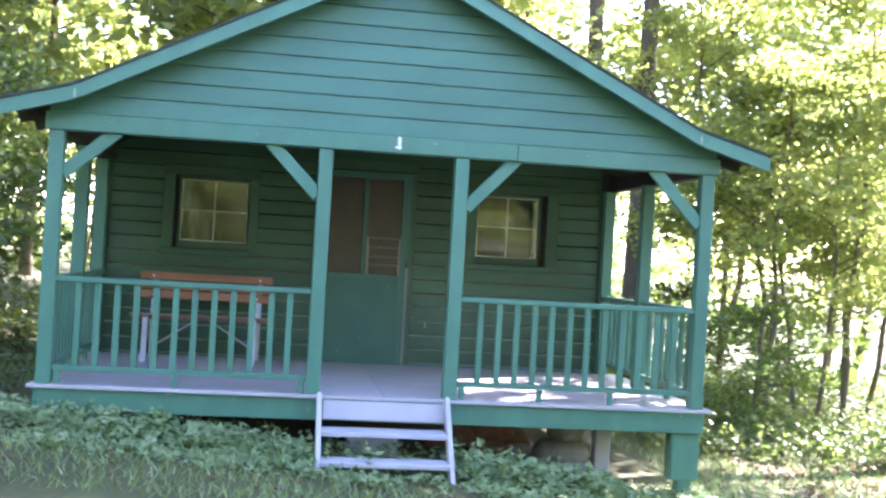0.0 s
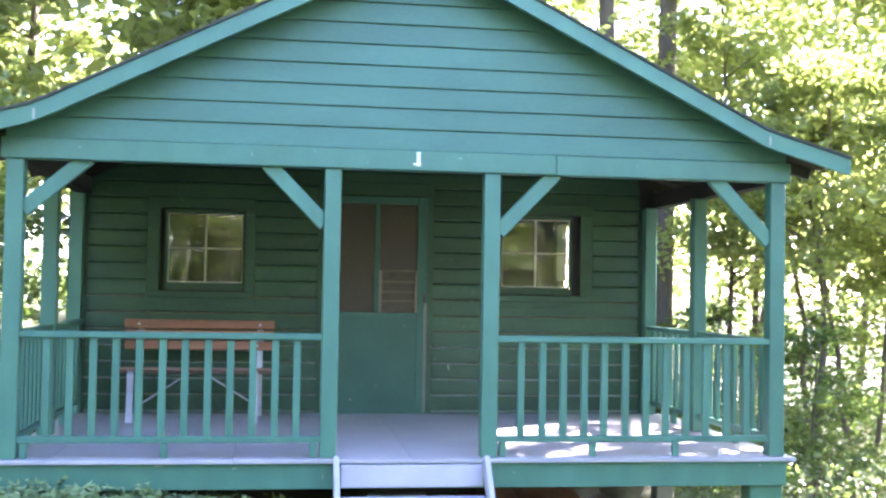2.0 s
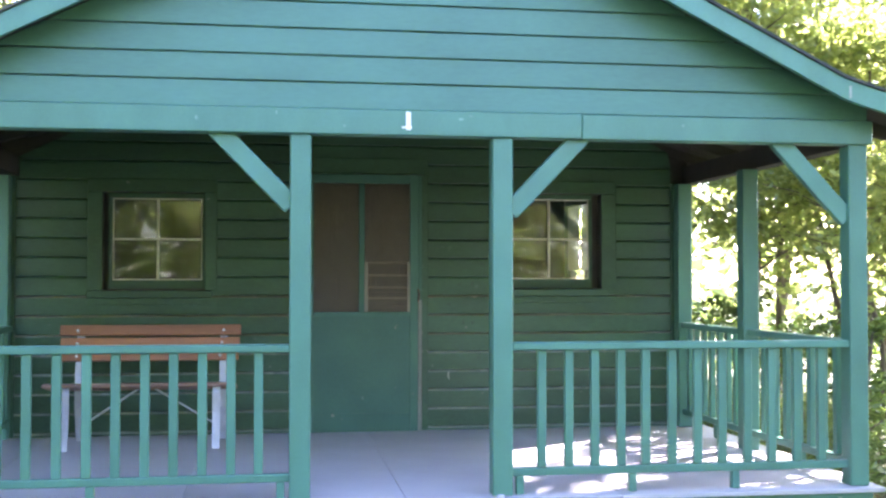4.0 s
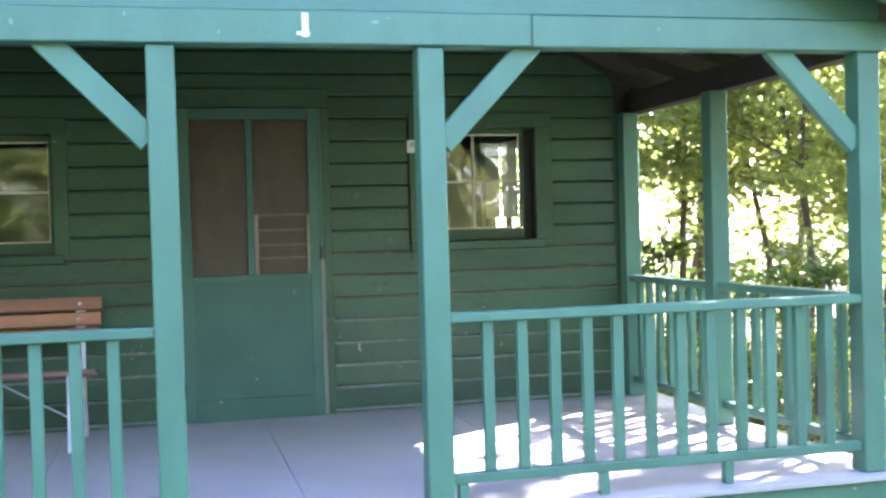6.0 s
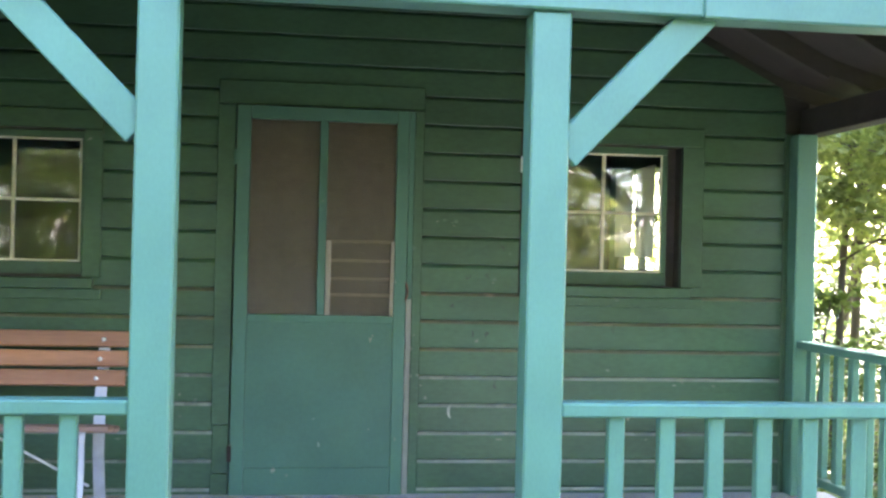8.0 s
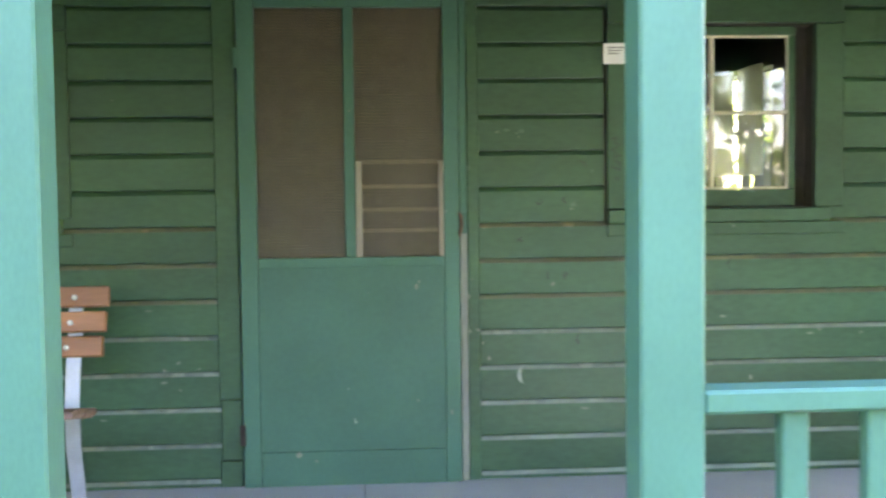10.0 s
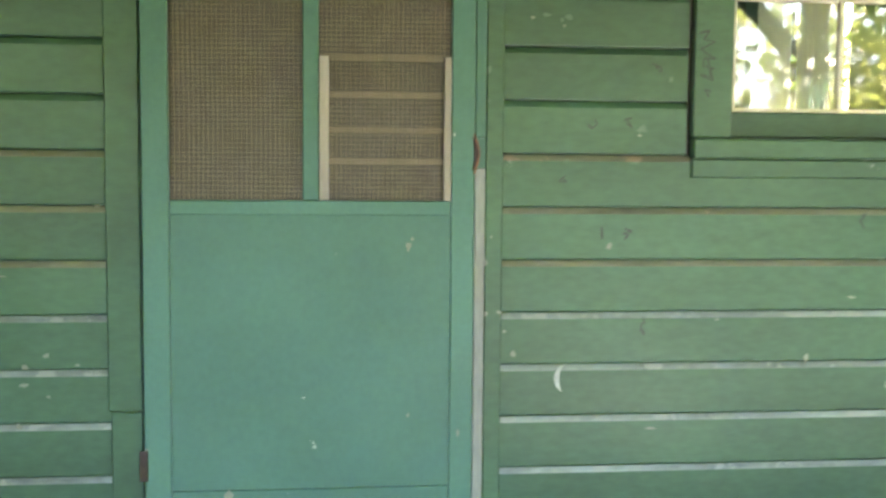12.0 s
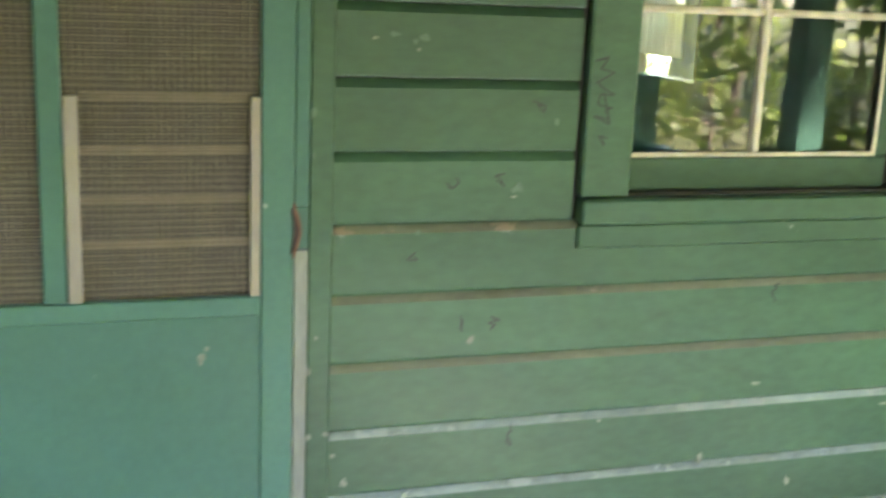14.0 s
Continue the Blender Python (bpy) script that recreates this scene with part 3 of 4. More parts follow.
for x, z, w, h in ((0.572, 1.469, 0.026, 0.015), (0.632, 1.463, 0.031, 0.018), (0.613, 1.456, 0.013, 0.013), (0.846, 1.158, 0.038, 0.028), (0.927, 1.296, 0.018, 0.021), (0.41, 1.315, 0.015, 0.038), (0.41, 1.231, 0.01, 0.015), (0.633, 1.066, 0.01, 0.015), (0.446, 0.645, 0.021, 0.013), (0.463, 0.589, 0.013, 0.01), (0.488, 0.525, 0.018, 0.028), (0.421, 0.856, 0.01, 0.01), (0.405, 0.784, 0.013, 0.033), (-0.643, 0.936, 0.023, 0.013), (-0.785, 0.533, 0.018, 0.018), (-0.702, 0.506, 0.018, 0.008), (0.758, 0.827, 0.021, 0.031), (1.079, 0.618, 0.018, 0.01)):
    on_casing = 0.402 < x < 0.452
    chip(wall, x, YW - (0.0342 if on_casing else 0.0222), z, w, h, rc.random(), M_SMUDGE if z > 1.0 else M_WALL_CHIP)
# scuffs on the beam, the skirt and the deck's edge
for x, z, w, h in ((-1.72, -0.042, 0.11, 0.018), (-1.22, -0.06, 0.05, 0.012), (-0.62, -0.12, 0.012, 0.05), (0.72, -0.1, 0.02, 0.014), (2.55, -0.06, 0.03, 0.02)):
    chip(deck, x, -0.0252, z, w, h, rc.random(), M_CHIP)
for x, z, w, h in ((-1.15, 2.09, 0.02, 0.04), (-0.72, 2.13, 0.012, 0.03), (0.3, 2.11, 0.05, 0.02), (0.36, 2.13, 0.03, 0.01), (-0.35, 2.06, 0.012, 0.02), (1.6, 2.1, 0.02, 0.02), (-2.3, 2.1, 0.03, 0.015)):
    chip(cabin, x, -0.0202, z, w, h, rc.random(), M_FADED)
# faint pencil scribbles on the casing and siding
def scribble(x, z, w, h, strokes, proud):
    """A loose tangle of thin dark strokes within w by h."""
    bm = bmesh.new()
    p = Vector((x, z))
    for k in range(strokes):
        q = Vector((x + rc.uniform(-w, w) / 2, z + h * ((k + 1) / strokes - 0.5) + rc.uniform(-0.012, 0.012)))
        d = q - p
        ang = math.atan2(d.y, d.x)
        m = Matrix.Translation(((p.x + q.x) / 2, YW - proud, (p.y + q.y) / 2)) @ Matrix.Rotation(-ang, 4, "Y")
        add_box(bm, (-d.length / 2, -0.0006, -0.0017), (d.length / 2, 0.0006, 0.0017), m)
        p = q
    return finish(bm, "scribble", M_INK, wall)


scribble(1.025, 1.36, 0.05, 0.16, 16, 0.0342)
scribble(1.03, 1.26, 0.03, 0.02, 3, 0.0342)
for x, z, w, h, n in ((0.735, 0.865, 0.012, 0.03, 4), (0.81, 0.862, 0.03, 0.03, 6), (0.69, 1.17, 0.06, 0.02, 5), (0.8, 1.175, 0.05, 0.03, 5), (0.86, 0.595, 0.05, 0.04, 6), (1.5, 0.9, 0.05, 0.03, 5), (0.62, 1.02, 0.03, 0.012, 3), (0.9, 1.33, 0.06, 0.02, 5)):
    scribble(x, z, w, h, n, 0.0222)

# back of the cabin
body = empty("cabin_room", label="closed wooden cabin room behind the porch", category="room", kind="structure")
box("side_wall", (XL - 0.05, YW + 0.092, -0.2), (XL + 0.04, 6.4, 2.3), M_WALL, body, 0)
for y0, y1, z0, z1 in ((YW + 0.092, 4.9, -0.2, 2.3), (6.1, 6.4, -0.2, 2.3), (4.9, 6.1, -0.2, 1.2), (4.9, 6.1, 1.98, 2.3)):
    box("side_wall", (XR - 0.2, y0, z0), (XR - 0.11, y1, z1), M_WALL, body, 0)
for y in (4.9, 5.48, 6.06):
    box("side_window_post", (XR - 0.19, y, 1.2), (XR - 0.13, y + 0.04, 1.98), M_BARE, body, 0.003)
box("side_window_bar", (XR - 0.18, 4.94, 1.58), (XR - 0.15, 6.06, 1.6), M_BARE, body, 0.002)


def curtain(y0, y1, z0, z1):
    """A hanging cloth with soft folds inside the side window."""
    bm = bmesh.new()
    cols = [[bm.verts.new((XR - 0.24 + 0.012 * math.sin(k * 1.9), y0 + (y1 - y0) * k / 24, z)) for z in (z0, (z0 + z1) / 2, z1)] for k in range(25)]
    for a, b in zip(cols, cols[1:]):
        for j in range(2):
            bm.faces.new((a[j], b[j], b[j + 1], a[j + 1]))
    ob = finish(bm, "curtain", M_CLOTH, smooth=True)
    return tagged(ob, "short white curtain hanging inside the side window", "curtain", "side window curtains")


curtain(4.97, 5.45, 1.3, 2.0)
curtain(5.52, 6.0, 1.3, 2.0)
box("back_wall", (XL + 0.04, 6.3, -0.2), (XR - 0.2, 6.4, 3.4), M_INNER, body, 0)
box("room_floor", (XL + 0.04, YW + 0.092, -0.1), (XR - 0.2, 6.3, -0.01), M_INNER, body, 0)


# ---- bench ----
def bench():
    b = empty("bench", label="park bench with red-brown wooden slats and grey metal legs", category="bench")
    x0, x1 = -2.31, -0.98
    for k, (y, z) in enumerate(((2.43, 0.825), (2.405, 0.73), (2.375, 0.638))):
        s = k * 0.008
        bm = bmesh.new()
        add_box(bm, (x0 + s, -0.014, -0.04), (x1 - s, 0.014, 0.04), Matrix.Translation((0, y, z)) @ Matrix.Rotation(radians(-14), 4, "X"))
        finish(bm, "back_slat", M_SLAT, b, 0.005)
        for x in (x0 + 0.13, x1 - 0.13 - 0.012 * k):
            bm = bmesh.new()
            bmesh.ops.create_uvsphere(bm, u_segments=8, v_segments=6, radius=0.011, matrix=pose(x, y - 0.018, z) @ Matrix.Diagonal((1, 0.5, 1, 1)))
            finish(bm, "bolt", M_BOLT, b, smooth=True)
    for k, y in enumerate((1.95, 2.04, 2.13, 2.22)):
        box("seat_slat", (x0 - 0.03, y - 0.038, 0.445 - 0.016 * k), (x1 - 0.02, y + 0.038, 0.47 - 0.016 * k), M_SEAT, b, 0.005)
    for x in (x0 + 0.12, x1 - 0.16):
        for nm, pts in (("front_leg", ((1.96, 0.443), (1.945, 0.40), (1.945, 0.25), (1.915, 0.08), (1.89, 0.002))),
                        ("back_leg", ((2.44, 0.845), (2.40, 0.7), (2.345, 0.55), (2.315, 0.42), (2.32, 0.25), (2.37, 0.08), (2.40, 0.002)))):
            bm = bmesh.new()
            vs = []
            for i, (y, z) in enumerate(pts):
                off = 0.03 if nm == "back_leg" else 0.0
                xx = x + off
                vs.append([bm.verts.new((xx + dx, y + dy, z)) for dx, dy in ((-0.027, 0.014), (0.027, 0.014), (0.027, 0.026), (-0.027, 0.026))])
            for r, q in zip(vs, vs[1:]):
                for j in range(4):
                    bm.faces.new((r[j], r[(j + 1) % 4], q[(j + 1) % 4], q[j]))
            bm.faces.new(vs[0]), bm.faces.new(vs[-1][::-1])
            finish(bm, nm, M_METAL, b, 0.003)
    for s, xa in ((1, x0 + 0.17), (-1, x1 - 0.17)):
        beam("cross_brace", (xa, 2.31, 0.12), (xa + s * 0.46, 2.12, 0.43), 0.025, 0.012, M_METAL, b, 0.002)
    return b


bench().location.y = 0.1


# ---- stones under the porch ----
def stone(x, y, z, sx, sy, sz, seed, material, label):
    bm = bmesh.new()
    bmesh.ops.create_icosphere(bm, subdivisions=3, radius=1)
    for v in bm.verts:
        n = noise.noise(v.co * 1.3 + Vector((seed, 0, 0))) * 0.3 + noise.noise(v.co * 4 + Vector((seed, 5, 0))) * 0.08
        v.co *= 1 + n
        m = max(abs(c) for c in v.co)
        v.co *= 0.65 + 0.35 / max(m, 0.4)
        v.co = Vector((v.co.x * sx, v.co.y * sy, v.co.z * sz))
    ob = tagged(finish(bm, "stone", material, smooth=True), label, "stone", group="foundation stones")
    ob.matrix_basis = pose(x, y, z, 0, 0, seed * 40)
    return ob


R = random.Random(5)
PIER = "rough grey fieldstone under the porch"
for x, y, z, sx, sy, sz in ((-2.62, 0.15, -0.31, 0.13, 0.14, 0.09), (-2.6, 0.17, -0.46, 0.16, 0.16, 0.1), 
                            (1.75, 0.75, -0.33, 0.17, 0.15, 0.11), (1.7, 0.72, -0.52, 0.25, 0.2, 0.12), (1.78, 0.7, -0.7, 0.3, 0.24, 0.13), (1.35, 1.0, -0.6, 0.16, 0.15, 0.12)):
    stone(x, y, z, sx, sy, sz, R.random() * 9, M_STONE, PIER)
for x, y, z, sx in ((0.85, 1.0, -0.42, 0.2), (1.1, 0.95, -0.36, 0.22), (1.25, 1.1, -0.5, 0.25), (0.7, 1.2, -0.55, 0.25), (1.05, 0.9, -0.58, 0.25)):
    stone(x, y, z, sx, 0.16, 0.12, R.random() * 9, M_REDDISH, "reddish rubble stone under the porch")
tagged(box("concrete_block", (-0.27, 0.3, -0.6), (0.17, 0.5, -0.33), M_BLOCK, None, 0.012), "weathered grey concrete block under the porch", "block")
tagged(box("concrete_pier", (2.02, 0.7, -0.95), (2.16, 0.85, -0.205), M_STEP, None, 0.008), "pale grey concrete pier under the porch", "pier")


# ---- plants ----
def leaf(bm, p, size, rnd, flat=0.5, level=False):
    """A folded leaf of four triangles at p."""
    d = Vector((rnd.gauss(0, 1), rnd.gauss(0, 1), rnd.gauss(0, flat))).normalized()
    u = d.orthogonal().normalized()
    u = (Matrix.Rotation(rnd.uniform(-0.9, 0.9) + (0 if abs(u.z) < 0.6 else 1.57), 3, d) @ u) * size * rnd.uniform(0.26, 0.36)
    if level:
        u = (d.cross(Vector((rnd.gauss(0, 0.3), rnd.gauss(0, 0.3), 1)))).normalized() * size * rnd.uniform(0.3, 0.42)
    n = d.cross(u).normalized() * size * 0.12
    d = d * size
    a, b, c, e = (bm.verts.new(q) for q in (p, p + d * 0.45 + u + n, p + d - n, p + d * 0.45 - u + n))
    bm.faces.new((a, b, c)), bm.faces.new((a, c, e))


def cloud(name, parent, material, centres, count, size, rnd):
    bm = bmesh.new()
    for k in range(count):
        c, r = centres[rnd.randrange(len(centres))]
        v = Vector((rnd.gauss(0, 1), rnd.gauss(0, 1), rnd.gauss(0, 0.6)))
        v = v.normalized() * (rnd.random() ** 0.45) * r
        v.z *= 0.55
        leaf(bm, Vector(c) + v, size * rnd.uniform(0.6, 1.3), rnd)
    me = bpy.data.meshes.new(name)
    bm.to_mesh(me)
    bm.free()
    me.materials.append(material)
    ob = new(name, me)
    ob.parent = parent
    tagged(ob, kind="stuff")
    return ob


def tree(name, height, trunk_r, crown_from, spread, limbs, leaves, size, seed, material, lean=0.04):
    """A tree: crooked tapered trunk, limbs with twigs, and leaf sprays at their ends."""
    rnd = random.Random(seed)
    t = new(name)
    bm = bmesh.new()
    pts, radii = [], []
    x = y = 0.0
    lx, ly = rnd.gauss(0, lean), rnd.gauss(0, lean)
    n = 9
    for k in range(n + 1):
        f = k / n
        pts.append((x, y, -0.3 + f * (height + 0.3)))
        radii.append(trunk_r * (1.25 if k == 0 else 1) * (1 - 0.85 * f) + 0.006)
        x += (lx + rnd.gauss(0, lean)) * height / n
        y += (ly + rnd.gauss(0, lean)) * height / n
    tube(bm, pts, radii, 9)
    finish(bm, "trunk", M_BARK, t, smooth=True)
    bm = bmesh.new()
    centres = []
    for k in range(limbs):
        f = crown_from + (1 - crown_from) * (k + rnd.random()) / limbs
        i = min(int(f * n), n - 1)
        a = Vector(pts[i]).lerp(Vector(pts[i + 1]), f * n - i)
        ang = rnd.uniform(0, 6.283)
        ln = spread * (0.45 + 0.75 * math.sin(math.pi * min(1, 0.2 + 0.8 * (f - crown_from) / (1 - crown_from)))) * rnd.uniform(0.6, 1.1)
        d = Vector((math.cos(ang), math.sin(ang), rnd.uniform(0.0, 0.6))).normalized()
        b = a + d * ln * 0.5 + Vector((0, 0, rnd.uniform(-0.05, 0.1) * ln))
        c = a + d * ln + Vector((0, 0, rnd.uniform(-0.1, 0.2) * ln))
        r = trunk_r * 0.32 * (1 - 0.6 * f) + 0.004
        tube(bm, (a, b, c), (r, r * 0.6, r * 0.25), 5)
        for q, s in ((b, 0.3), (c, 0.36), ((b + c) / 2 + Vector((rnd.gauss(0, 1), rnd.gauss(0, 1), 0.3)) * ln * 0.2, 0.3)):
            centres.append((q, ln * s + size))
    finish(bm, "limbs", M_BARK, t, smooth=True)
    cloud("crown", t, material, centres, leaves, size, rnd)
    return t


def scatter(make, spots, label, group):
    first = make
    tagged(first, label, "tree", group)
    for k, (x, y, r, s) in enumerate(spots):
        m = pose(x, y, ground_z(x, y) - 0.02, 0, 0, r)
        if k == 0:
            first.scale = (s, s, s)
            first.matrix_basis = m @ Matrix.Diagonal((s, s, s, 1))
        else:
            first_scale = first.scale.copy()
            first.scale = (s, s, s)
            copy_thing(first, m)
            first.scale = first_scale


R = random.Random(11)


def ring(n, r0, r1, keep):
    out = []
    while len(out) < n:
        a, r = R.uniform(0, 6.283), R.uniform(r0, r1)
        x, y = r * math.cos(a), 1 + r * math.sin(a)
        if keep(x, y) and all((x - o[0]) ** 2 + (y - o[1]) ** 2 > 1.2 for o in out):
            out.append((x, y, R.uniform(0, 360), R.uniform(0.8, 1.2)))
    return out


def sunny(x, y):
    """The lane to the sun that stays open over the porch."""
    return x > 0 and abs(y - 1.0 - x * math.tan(SUN_AZ)) < 3.0 and x < 16


TALL = "tall broadleaf forest tree with a grey trunk and sunlit crown"
SAP = "slender understorey sapling with light green leaves"
BUSH = "low leafy forest shrub"


def clear(x, y):
    """Off the cabin's clearing and out of the sun's lane."""
    return not (-4.4 < x < 4.6 and -11 < y < 8) and not sunny(x, y)


def sunward(x, y):
    """The side towards the sun, where the wood is thin and low."""
    return abs(math.atan2(y - 2, x) - SUN_AZ) < radians(42)


def tall_ok(x, y):
    """Tall trees keep off the sunny side, where the wood is low."""
    return clear(x, y) and not sunward(x, y) and not (x > 7 and -16 < y < 22) and not (y < -5 and abs(x) < 13)


tall_d = tree("tree", 19, 0.19, 0.5, 3.6, 24, 6500, 0.26, 8, M_LEAF_SUNLIT, 0.013)
# third and fourth added so that their high crowns, out of view, shade the lawn
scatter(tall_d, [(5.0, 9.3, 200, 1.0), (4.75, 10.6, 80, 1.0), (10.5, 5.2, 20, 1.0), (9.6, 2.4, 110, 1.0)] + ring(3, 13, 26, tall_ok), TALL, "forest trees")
tall_a = tree("tree", 17, 0.2, 0.3, 3.6, 26, 7000, 0.3, 1, M_LEAF_SUNLIT)
# first two: unseen trees added to shade the yard; next three shade left wood
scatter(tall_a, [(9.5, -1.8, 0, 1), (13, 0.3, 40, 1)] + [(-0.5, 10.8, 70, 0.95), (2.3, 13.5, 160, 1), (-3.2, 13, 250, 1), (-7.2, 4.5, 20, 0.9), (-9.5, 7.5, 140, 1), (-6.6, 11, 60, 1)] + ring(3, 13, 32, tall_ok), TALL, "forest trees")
tall_b = tree("tree", 14, 0.15, 0.16, 3.4, 28, 7500, 0.28, 2, M_LEAF_SUNLIT)
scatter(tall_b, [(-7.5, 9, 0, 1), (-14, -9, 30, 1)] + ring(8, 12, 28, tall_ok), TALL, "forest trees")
tall_c = tree("tree", 22, 0.24, 0.1, 4.8, 36, 9000, 0.45, 3, M_LEAF_SUNLIT)
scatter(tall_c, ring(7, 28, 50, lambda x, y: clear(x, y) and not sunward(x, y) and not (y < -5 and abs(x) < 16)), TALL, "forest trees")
sap_a = tree("sapling", 4.6, 0.035, 0.22, 1.3, 18, 4000, 0.105, 4, M_LEAF, 0.07)
# x 6.6 and 7.3: saplings added out of view to shade the lawn
scatter(sap_a, [(-5.0, 4.2, 0, 1.1), (-6.5, 2.5, 0, 1.2), (3.5, -12.5, 0, 1.0), (-2, -12, 70, 1), (0.6, -13, 30, 1.2), (-4.5, -12.6, 0, 1.1), (6.6, -3.5, 0, 1.1), (7.3, -1.2, 0, 1), (-5.8, 1.2, 10, 0.9), (-6.8, 5.2, 200, 1.1), (-7.8, 3.4, 100, 1.1), (-5.4, 6.2, 300, 1.0), (-5.6, 3.2, 40, 1.2), (-6.3, 4.4, 130, 1.25), (-7.0, 6.6, 250, 1.3), (-4.9, 5.4, 90, 1.1)] + ring(9, 6.5, 18, lambda x, y: clear(x, y) and not (x > 5 and -1 < y < 16)), SAP, "forest saplings")
sap_b = tree("sapling", 6.8, 0.05, 0.3, 1.8, 22, 5000, 0.135, 5, M_LEAF_SUNLIT, 0.06)
# (8.6, 3.0), (9.6, 1.4), (8.4, -3): added out of view to break up sunlight
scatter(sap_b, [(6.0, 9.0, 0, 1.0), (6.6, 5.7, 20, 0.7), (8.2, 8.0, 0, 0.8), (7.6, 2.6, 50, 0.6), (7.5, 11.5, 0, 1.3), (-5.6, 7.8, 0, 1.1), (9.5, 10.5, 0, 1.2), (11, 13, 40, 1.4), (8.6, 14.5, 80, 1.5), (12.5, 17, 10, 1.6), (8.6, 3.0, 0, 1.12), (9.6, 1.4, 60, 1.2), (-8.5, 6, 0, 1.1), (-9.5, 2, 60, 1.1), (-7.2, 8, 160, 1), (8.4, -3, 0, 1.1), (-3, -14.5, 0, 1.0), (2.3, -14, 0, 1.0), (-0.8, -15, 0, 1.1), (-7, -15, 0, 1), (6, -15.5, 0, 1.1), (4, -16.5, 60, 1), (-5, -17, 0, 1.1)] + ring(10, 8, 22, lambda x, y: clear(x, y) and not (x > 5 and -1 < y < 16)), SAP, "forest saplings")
sap_c = tree("sapling", 5.2, 0.045, 0.5, 1.7, 16, 4200, 0.12, 14, M_LEAF_SUNLIT, 0.1)
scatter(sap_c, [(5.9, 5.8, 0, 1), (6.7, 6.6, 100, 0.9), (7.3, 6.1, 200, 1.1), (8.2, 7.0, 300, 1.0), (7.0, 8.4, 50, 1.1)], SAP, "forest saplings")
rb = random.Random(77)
thicket = tree("shrub", 3.4, 0.03, 0.06, 1.5, 22, 3600, 0.13, 16, M_LEAF_SUNLIT, 0.08)
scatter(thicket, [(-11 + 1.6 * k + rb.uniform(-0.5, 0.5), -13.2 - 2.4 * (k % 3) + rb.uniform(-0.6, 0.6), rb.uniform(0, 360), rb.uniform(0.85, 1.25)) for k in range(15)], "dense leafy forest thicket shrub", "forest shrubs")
bush_a = tree("shrub", 1.5, 0.015, 0.1, 0.75, 14, 1700, 0.09, 6, M_LEAF, 0.1)
scatter(bush_a, [(5.2, 4.6, 0, 1.1), (-4.6, 3.6, 0, 1.1), (5.6, 8.6, 0, 1.2), (-5.2, 5.5, 0, 1.2), (-6.2, 3.9, 0, 1.3), (-5.0, 1.9, 0, 0.9), (-7, 2.2, 0, 1.3), (-6.6, 6.8, 0, 1.4)] + ring(16, 6, 18, clear), BUSH, "forest shrubs")


# ---- far woods ----
rf = random.Random(31)
bm = bmesh.new()
for k in range(36000):
    a, r = rf.uniform(0, 6.2832), rf.uniform(34, 52)
    x, y = r * math.cos(a), 1 + r * math.sin(a)
    top = 13 + 5 * noise.noise((x * 0.12, y * 0.12, 2)) + 2.5 * noise.noise((x * 0.4, y * 0.4, 5))
    z = rf.random() ** 0.85 * top * (0.5 if sunward(x, y) else 1.0)
    if noise.noise((x * 0.35, y * 0.35, z * 0.35)) < -0.25:
        continue
    leaf(bm, Vector((x, y, ground_z(x, y) + z)), rf.uniform(0.45, 0.9), rf)
me = bpy.data.meshes.new("far_woods")
bm.to_mesh(me)
bm.free()
me.materials.append(M_LEAF_SUNLIT)
tagged(new("far_woods", me), "dense green woods all round the clearing", "woods", kind="stuff")


# ---- ground cover ----
def under_cabin(x, y):
    return XL - 0.02 < x < XR + 0.05 and 0.25 < y < 6.5


def stuff(name, label, category, material, bm):
    me = bpy.data.meshes.new(name)
    bm.to_mesh(me)
    bm.free()
    me.materials.append(material)
    return tagged(new(name, me), label, category, kind="stuff")


def spray(bm, x, y, h, n, size, rnd):
    """A small weed: thin stems, each with a few broad leaves."""
    g = ground_z(x, y)
    for k in range(n):
        a, r, z = rnd.uniform(0, 6.283), rnd.uniform(0, 0.11), h * rnd.uniform(0.25, 1.0)
        leaf(bm, Vector((x + r * math.cos(a), y + r * math.sin(a), g + z)), size * rnd.uniform(0.6, 1.2), rnd, 0.35, True)


rw = random.Random(21)
bm = bmesh.new()
for k in range(1500):
    x, y = rw.uniform(-3.3, 2.9), rw.triangular(-1.25, 0.35, -0.1)
    if under_cabin(x, y) or (-0.6 < x < 0.6 and y > -0.75 and rw.random() < 0.8) or (x > 2.1 and rw.random() < 0.6):
        continue
    tall = (0.21 if x < -0.6 else 0.2 if x < 1.9 else 0.1) * rw.uniform(0.35, 1.0) * (1.0 if y > -0.6 else 0.5)
    spray(bm, x, y, tall, rw.randint(7, 15), rw.choice((0.045, 0.055, 0.075)), rw)
for x, y in ((0.78, -0.3), (0.95, -0.42), (1.2, -0.45), (1.45, -0.35), (0.7, -0.15), (1.62, -0.5), (-2.2, -0.2), (-1.75, -0.25), (1.05, -0.2)):
    spray(bm, x, y, 0.25, 14, 0.1, rw)
stuff("weeds", "low broad-leaved green weeds growing against the porch", "weeds", M_WEED, bm)
bm = bmesh.new()
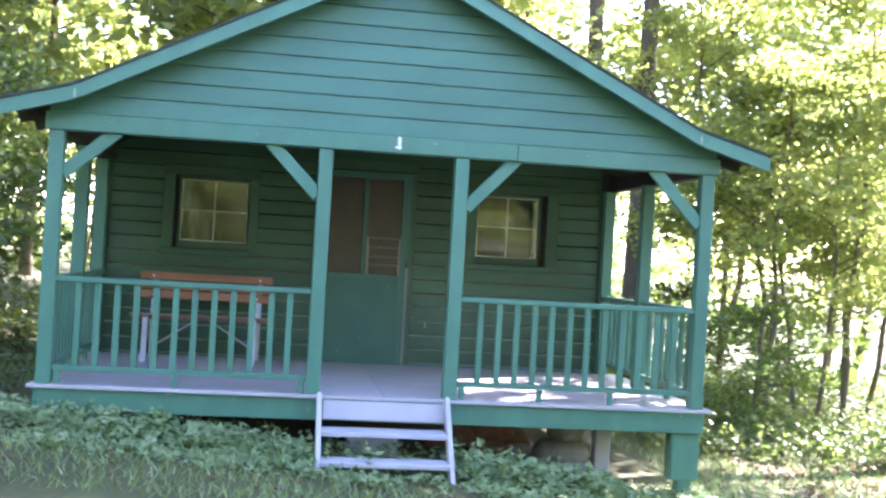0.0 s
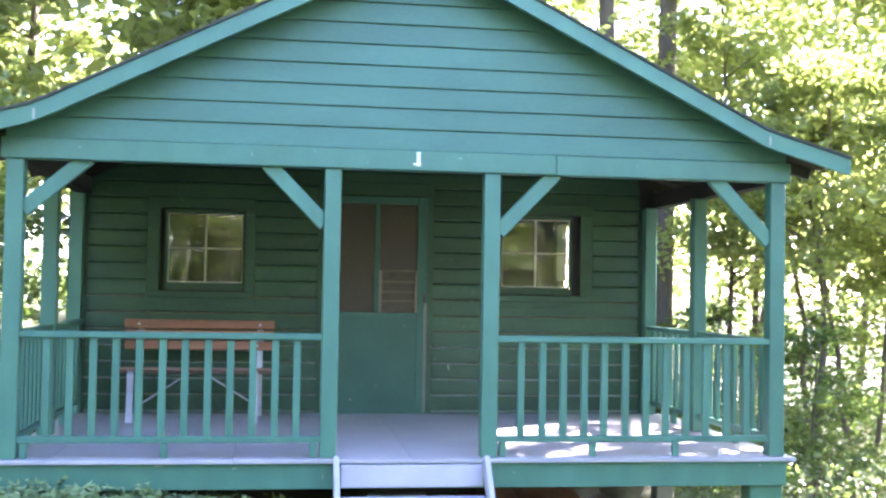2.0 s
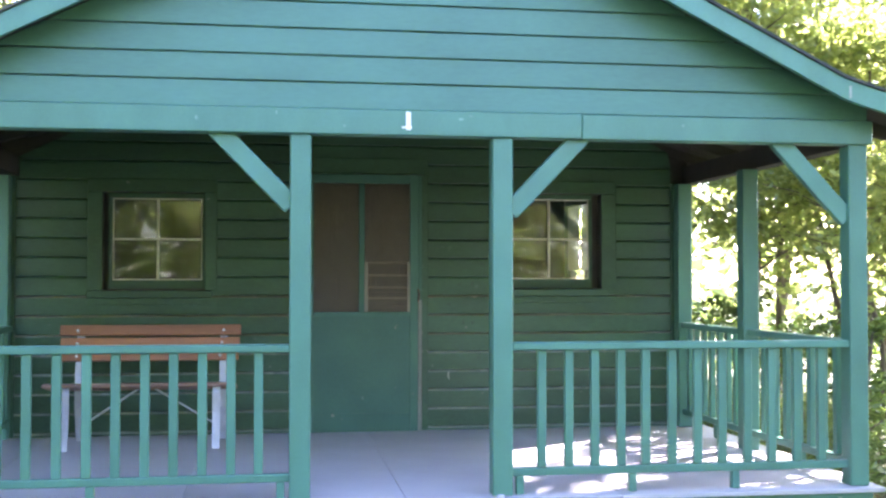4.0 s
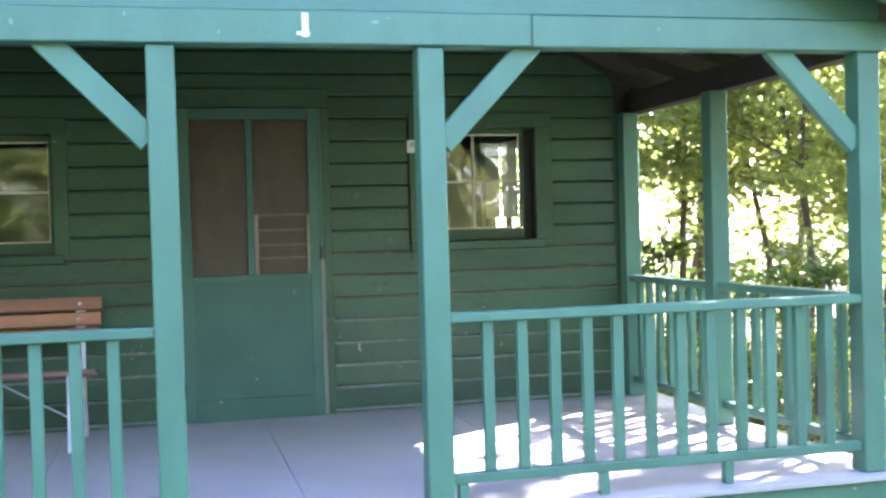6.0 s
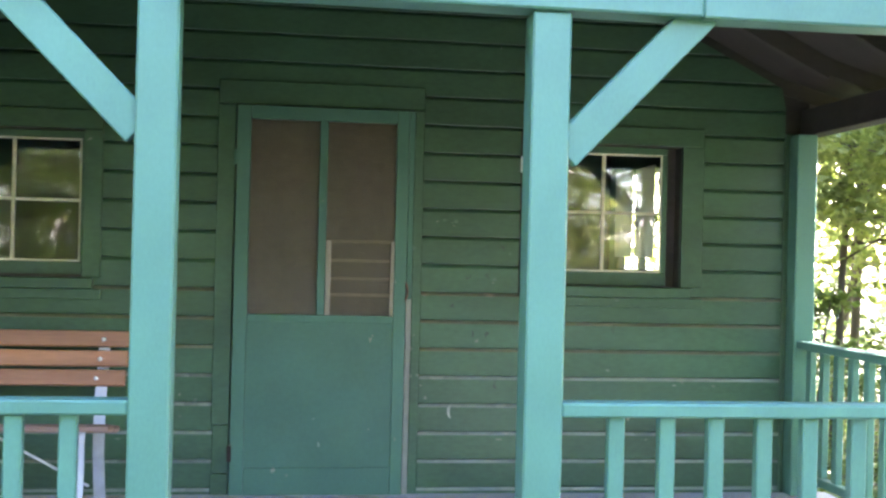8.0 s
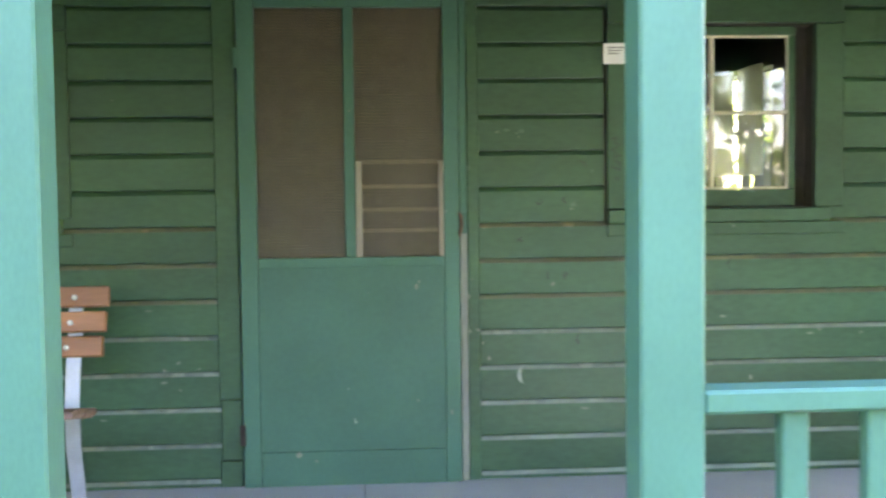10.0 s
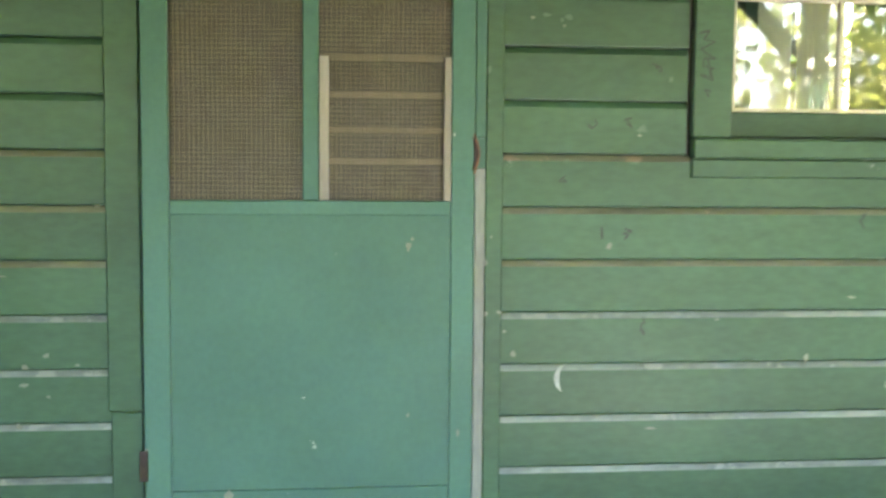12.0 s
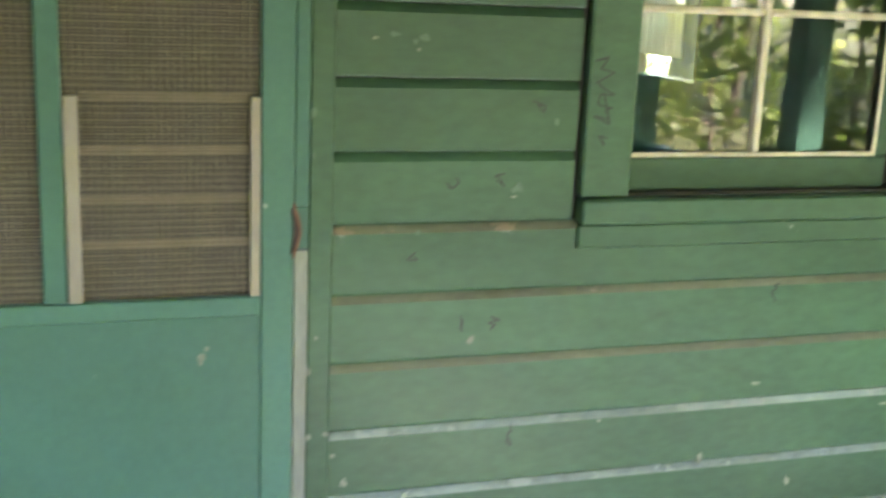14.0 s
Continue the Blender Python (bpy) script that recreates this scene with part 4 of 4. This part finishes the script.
for k in range(34000):
    x, y = rw.uniform(-5.5, 7.5), rw.uniform(-2.2, 5.5)
    if under_cabin(x, y) or noise.noise((x * 0.8, y * 0.8, 7)) < -0.28:
        continue
    g, h, a = ground_z(x, y), rw.uniform(0.035, 0.1), rw.uniform(0, 6.283)
    w = Vector((math.cos(a), math.sin(a), 0)) * 0.008
    tip = Vector((x + rw.gauss(0, 0.05), y + rw.gauss(0, 0.05), g + h))
    base = Vector((x, y, g - 0.005))
    bm.faces.new([bm.verts.new(q) for q in (base - w, base + w, tip)])
stuff("grass", "short patchy lawn grass round the cabin", "grass", M_GRASS, bm)
bm = bmesh.new()
for k in range(9000):
    x, y = rw.uniform(-9, 9), rw.uniform(-2.2, 10)
    if under_cabin(x, y) or (abs(x) < 4 and y < 4 and rw.random() < 0.75):
        continue
    leaf(bm, Vector((x, y, ground_z(x, y) + 0.012)), rw.uniform(0.04, 0.1), rw, 0.1)
for k in range(900):
    a, r = rw.uniform(0, 6.2832), rw.random() ** 0.5
    x, y = 5.0 + 1.5 * r * math.cos(a), 2.6 + 2.2 * r * math.sin(a)
    leaf(bm, Vector((x, y, ground_z(x, y) + 0.012)), rw.uniform(0.03, 0.09), rw, 0.12)
stuff("leaf_litter", "scattered brown dead leaves on the ground", "leaves", M_LITTER, bm)
bm = bmesh.new()
for k in range(2600):
    x, y = rw.uniform(3.2, 12), rw.uniform(2.5, 12)
    spray(bm, x, y, rw.uniform(0.15, 0.5), 9, 0.1, rw)
for k in range(1300):
    x, y = rw.uniform(-12, -3.3), rw.uniform(1.5, 12)
    spray(bm, x, y, rw.uniform(0.1, 0.4), 8, 0.1, rw)
for k in range(900):
    x, y = rw.uniform(-9, 9), rw.uniform(-22, -11.5)
    spray(bm, x, y, rw.uniform(0.2, 0.7), 9, 0.13, rw)
for k in range(1700):
    a, r = rw.uniform(0, 6.2832), rw.uniform(13, 36)
    spray(bm, r * math.cos(a), 1 + r * math.sin(a), rw.uniform(0.4, 1.6), 8, 0.34, rw)
stuff("undergrowth", "knee-high green forest undergrowth", "undergrowth", M_LEAF, bm)
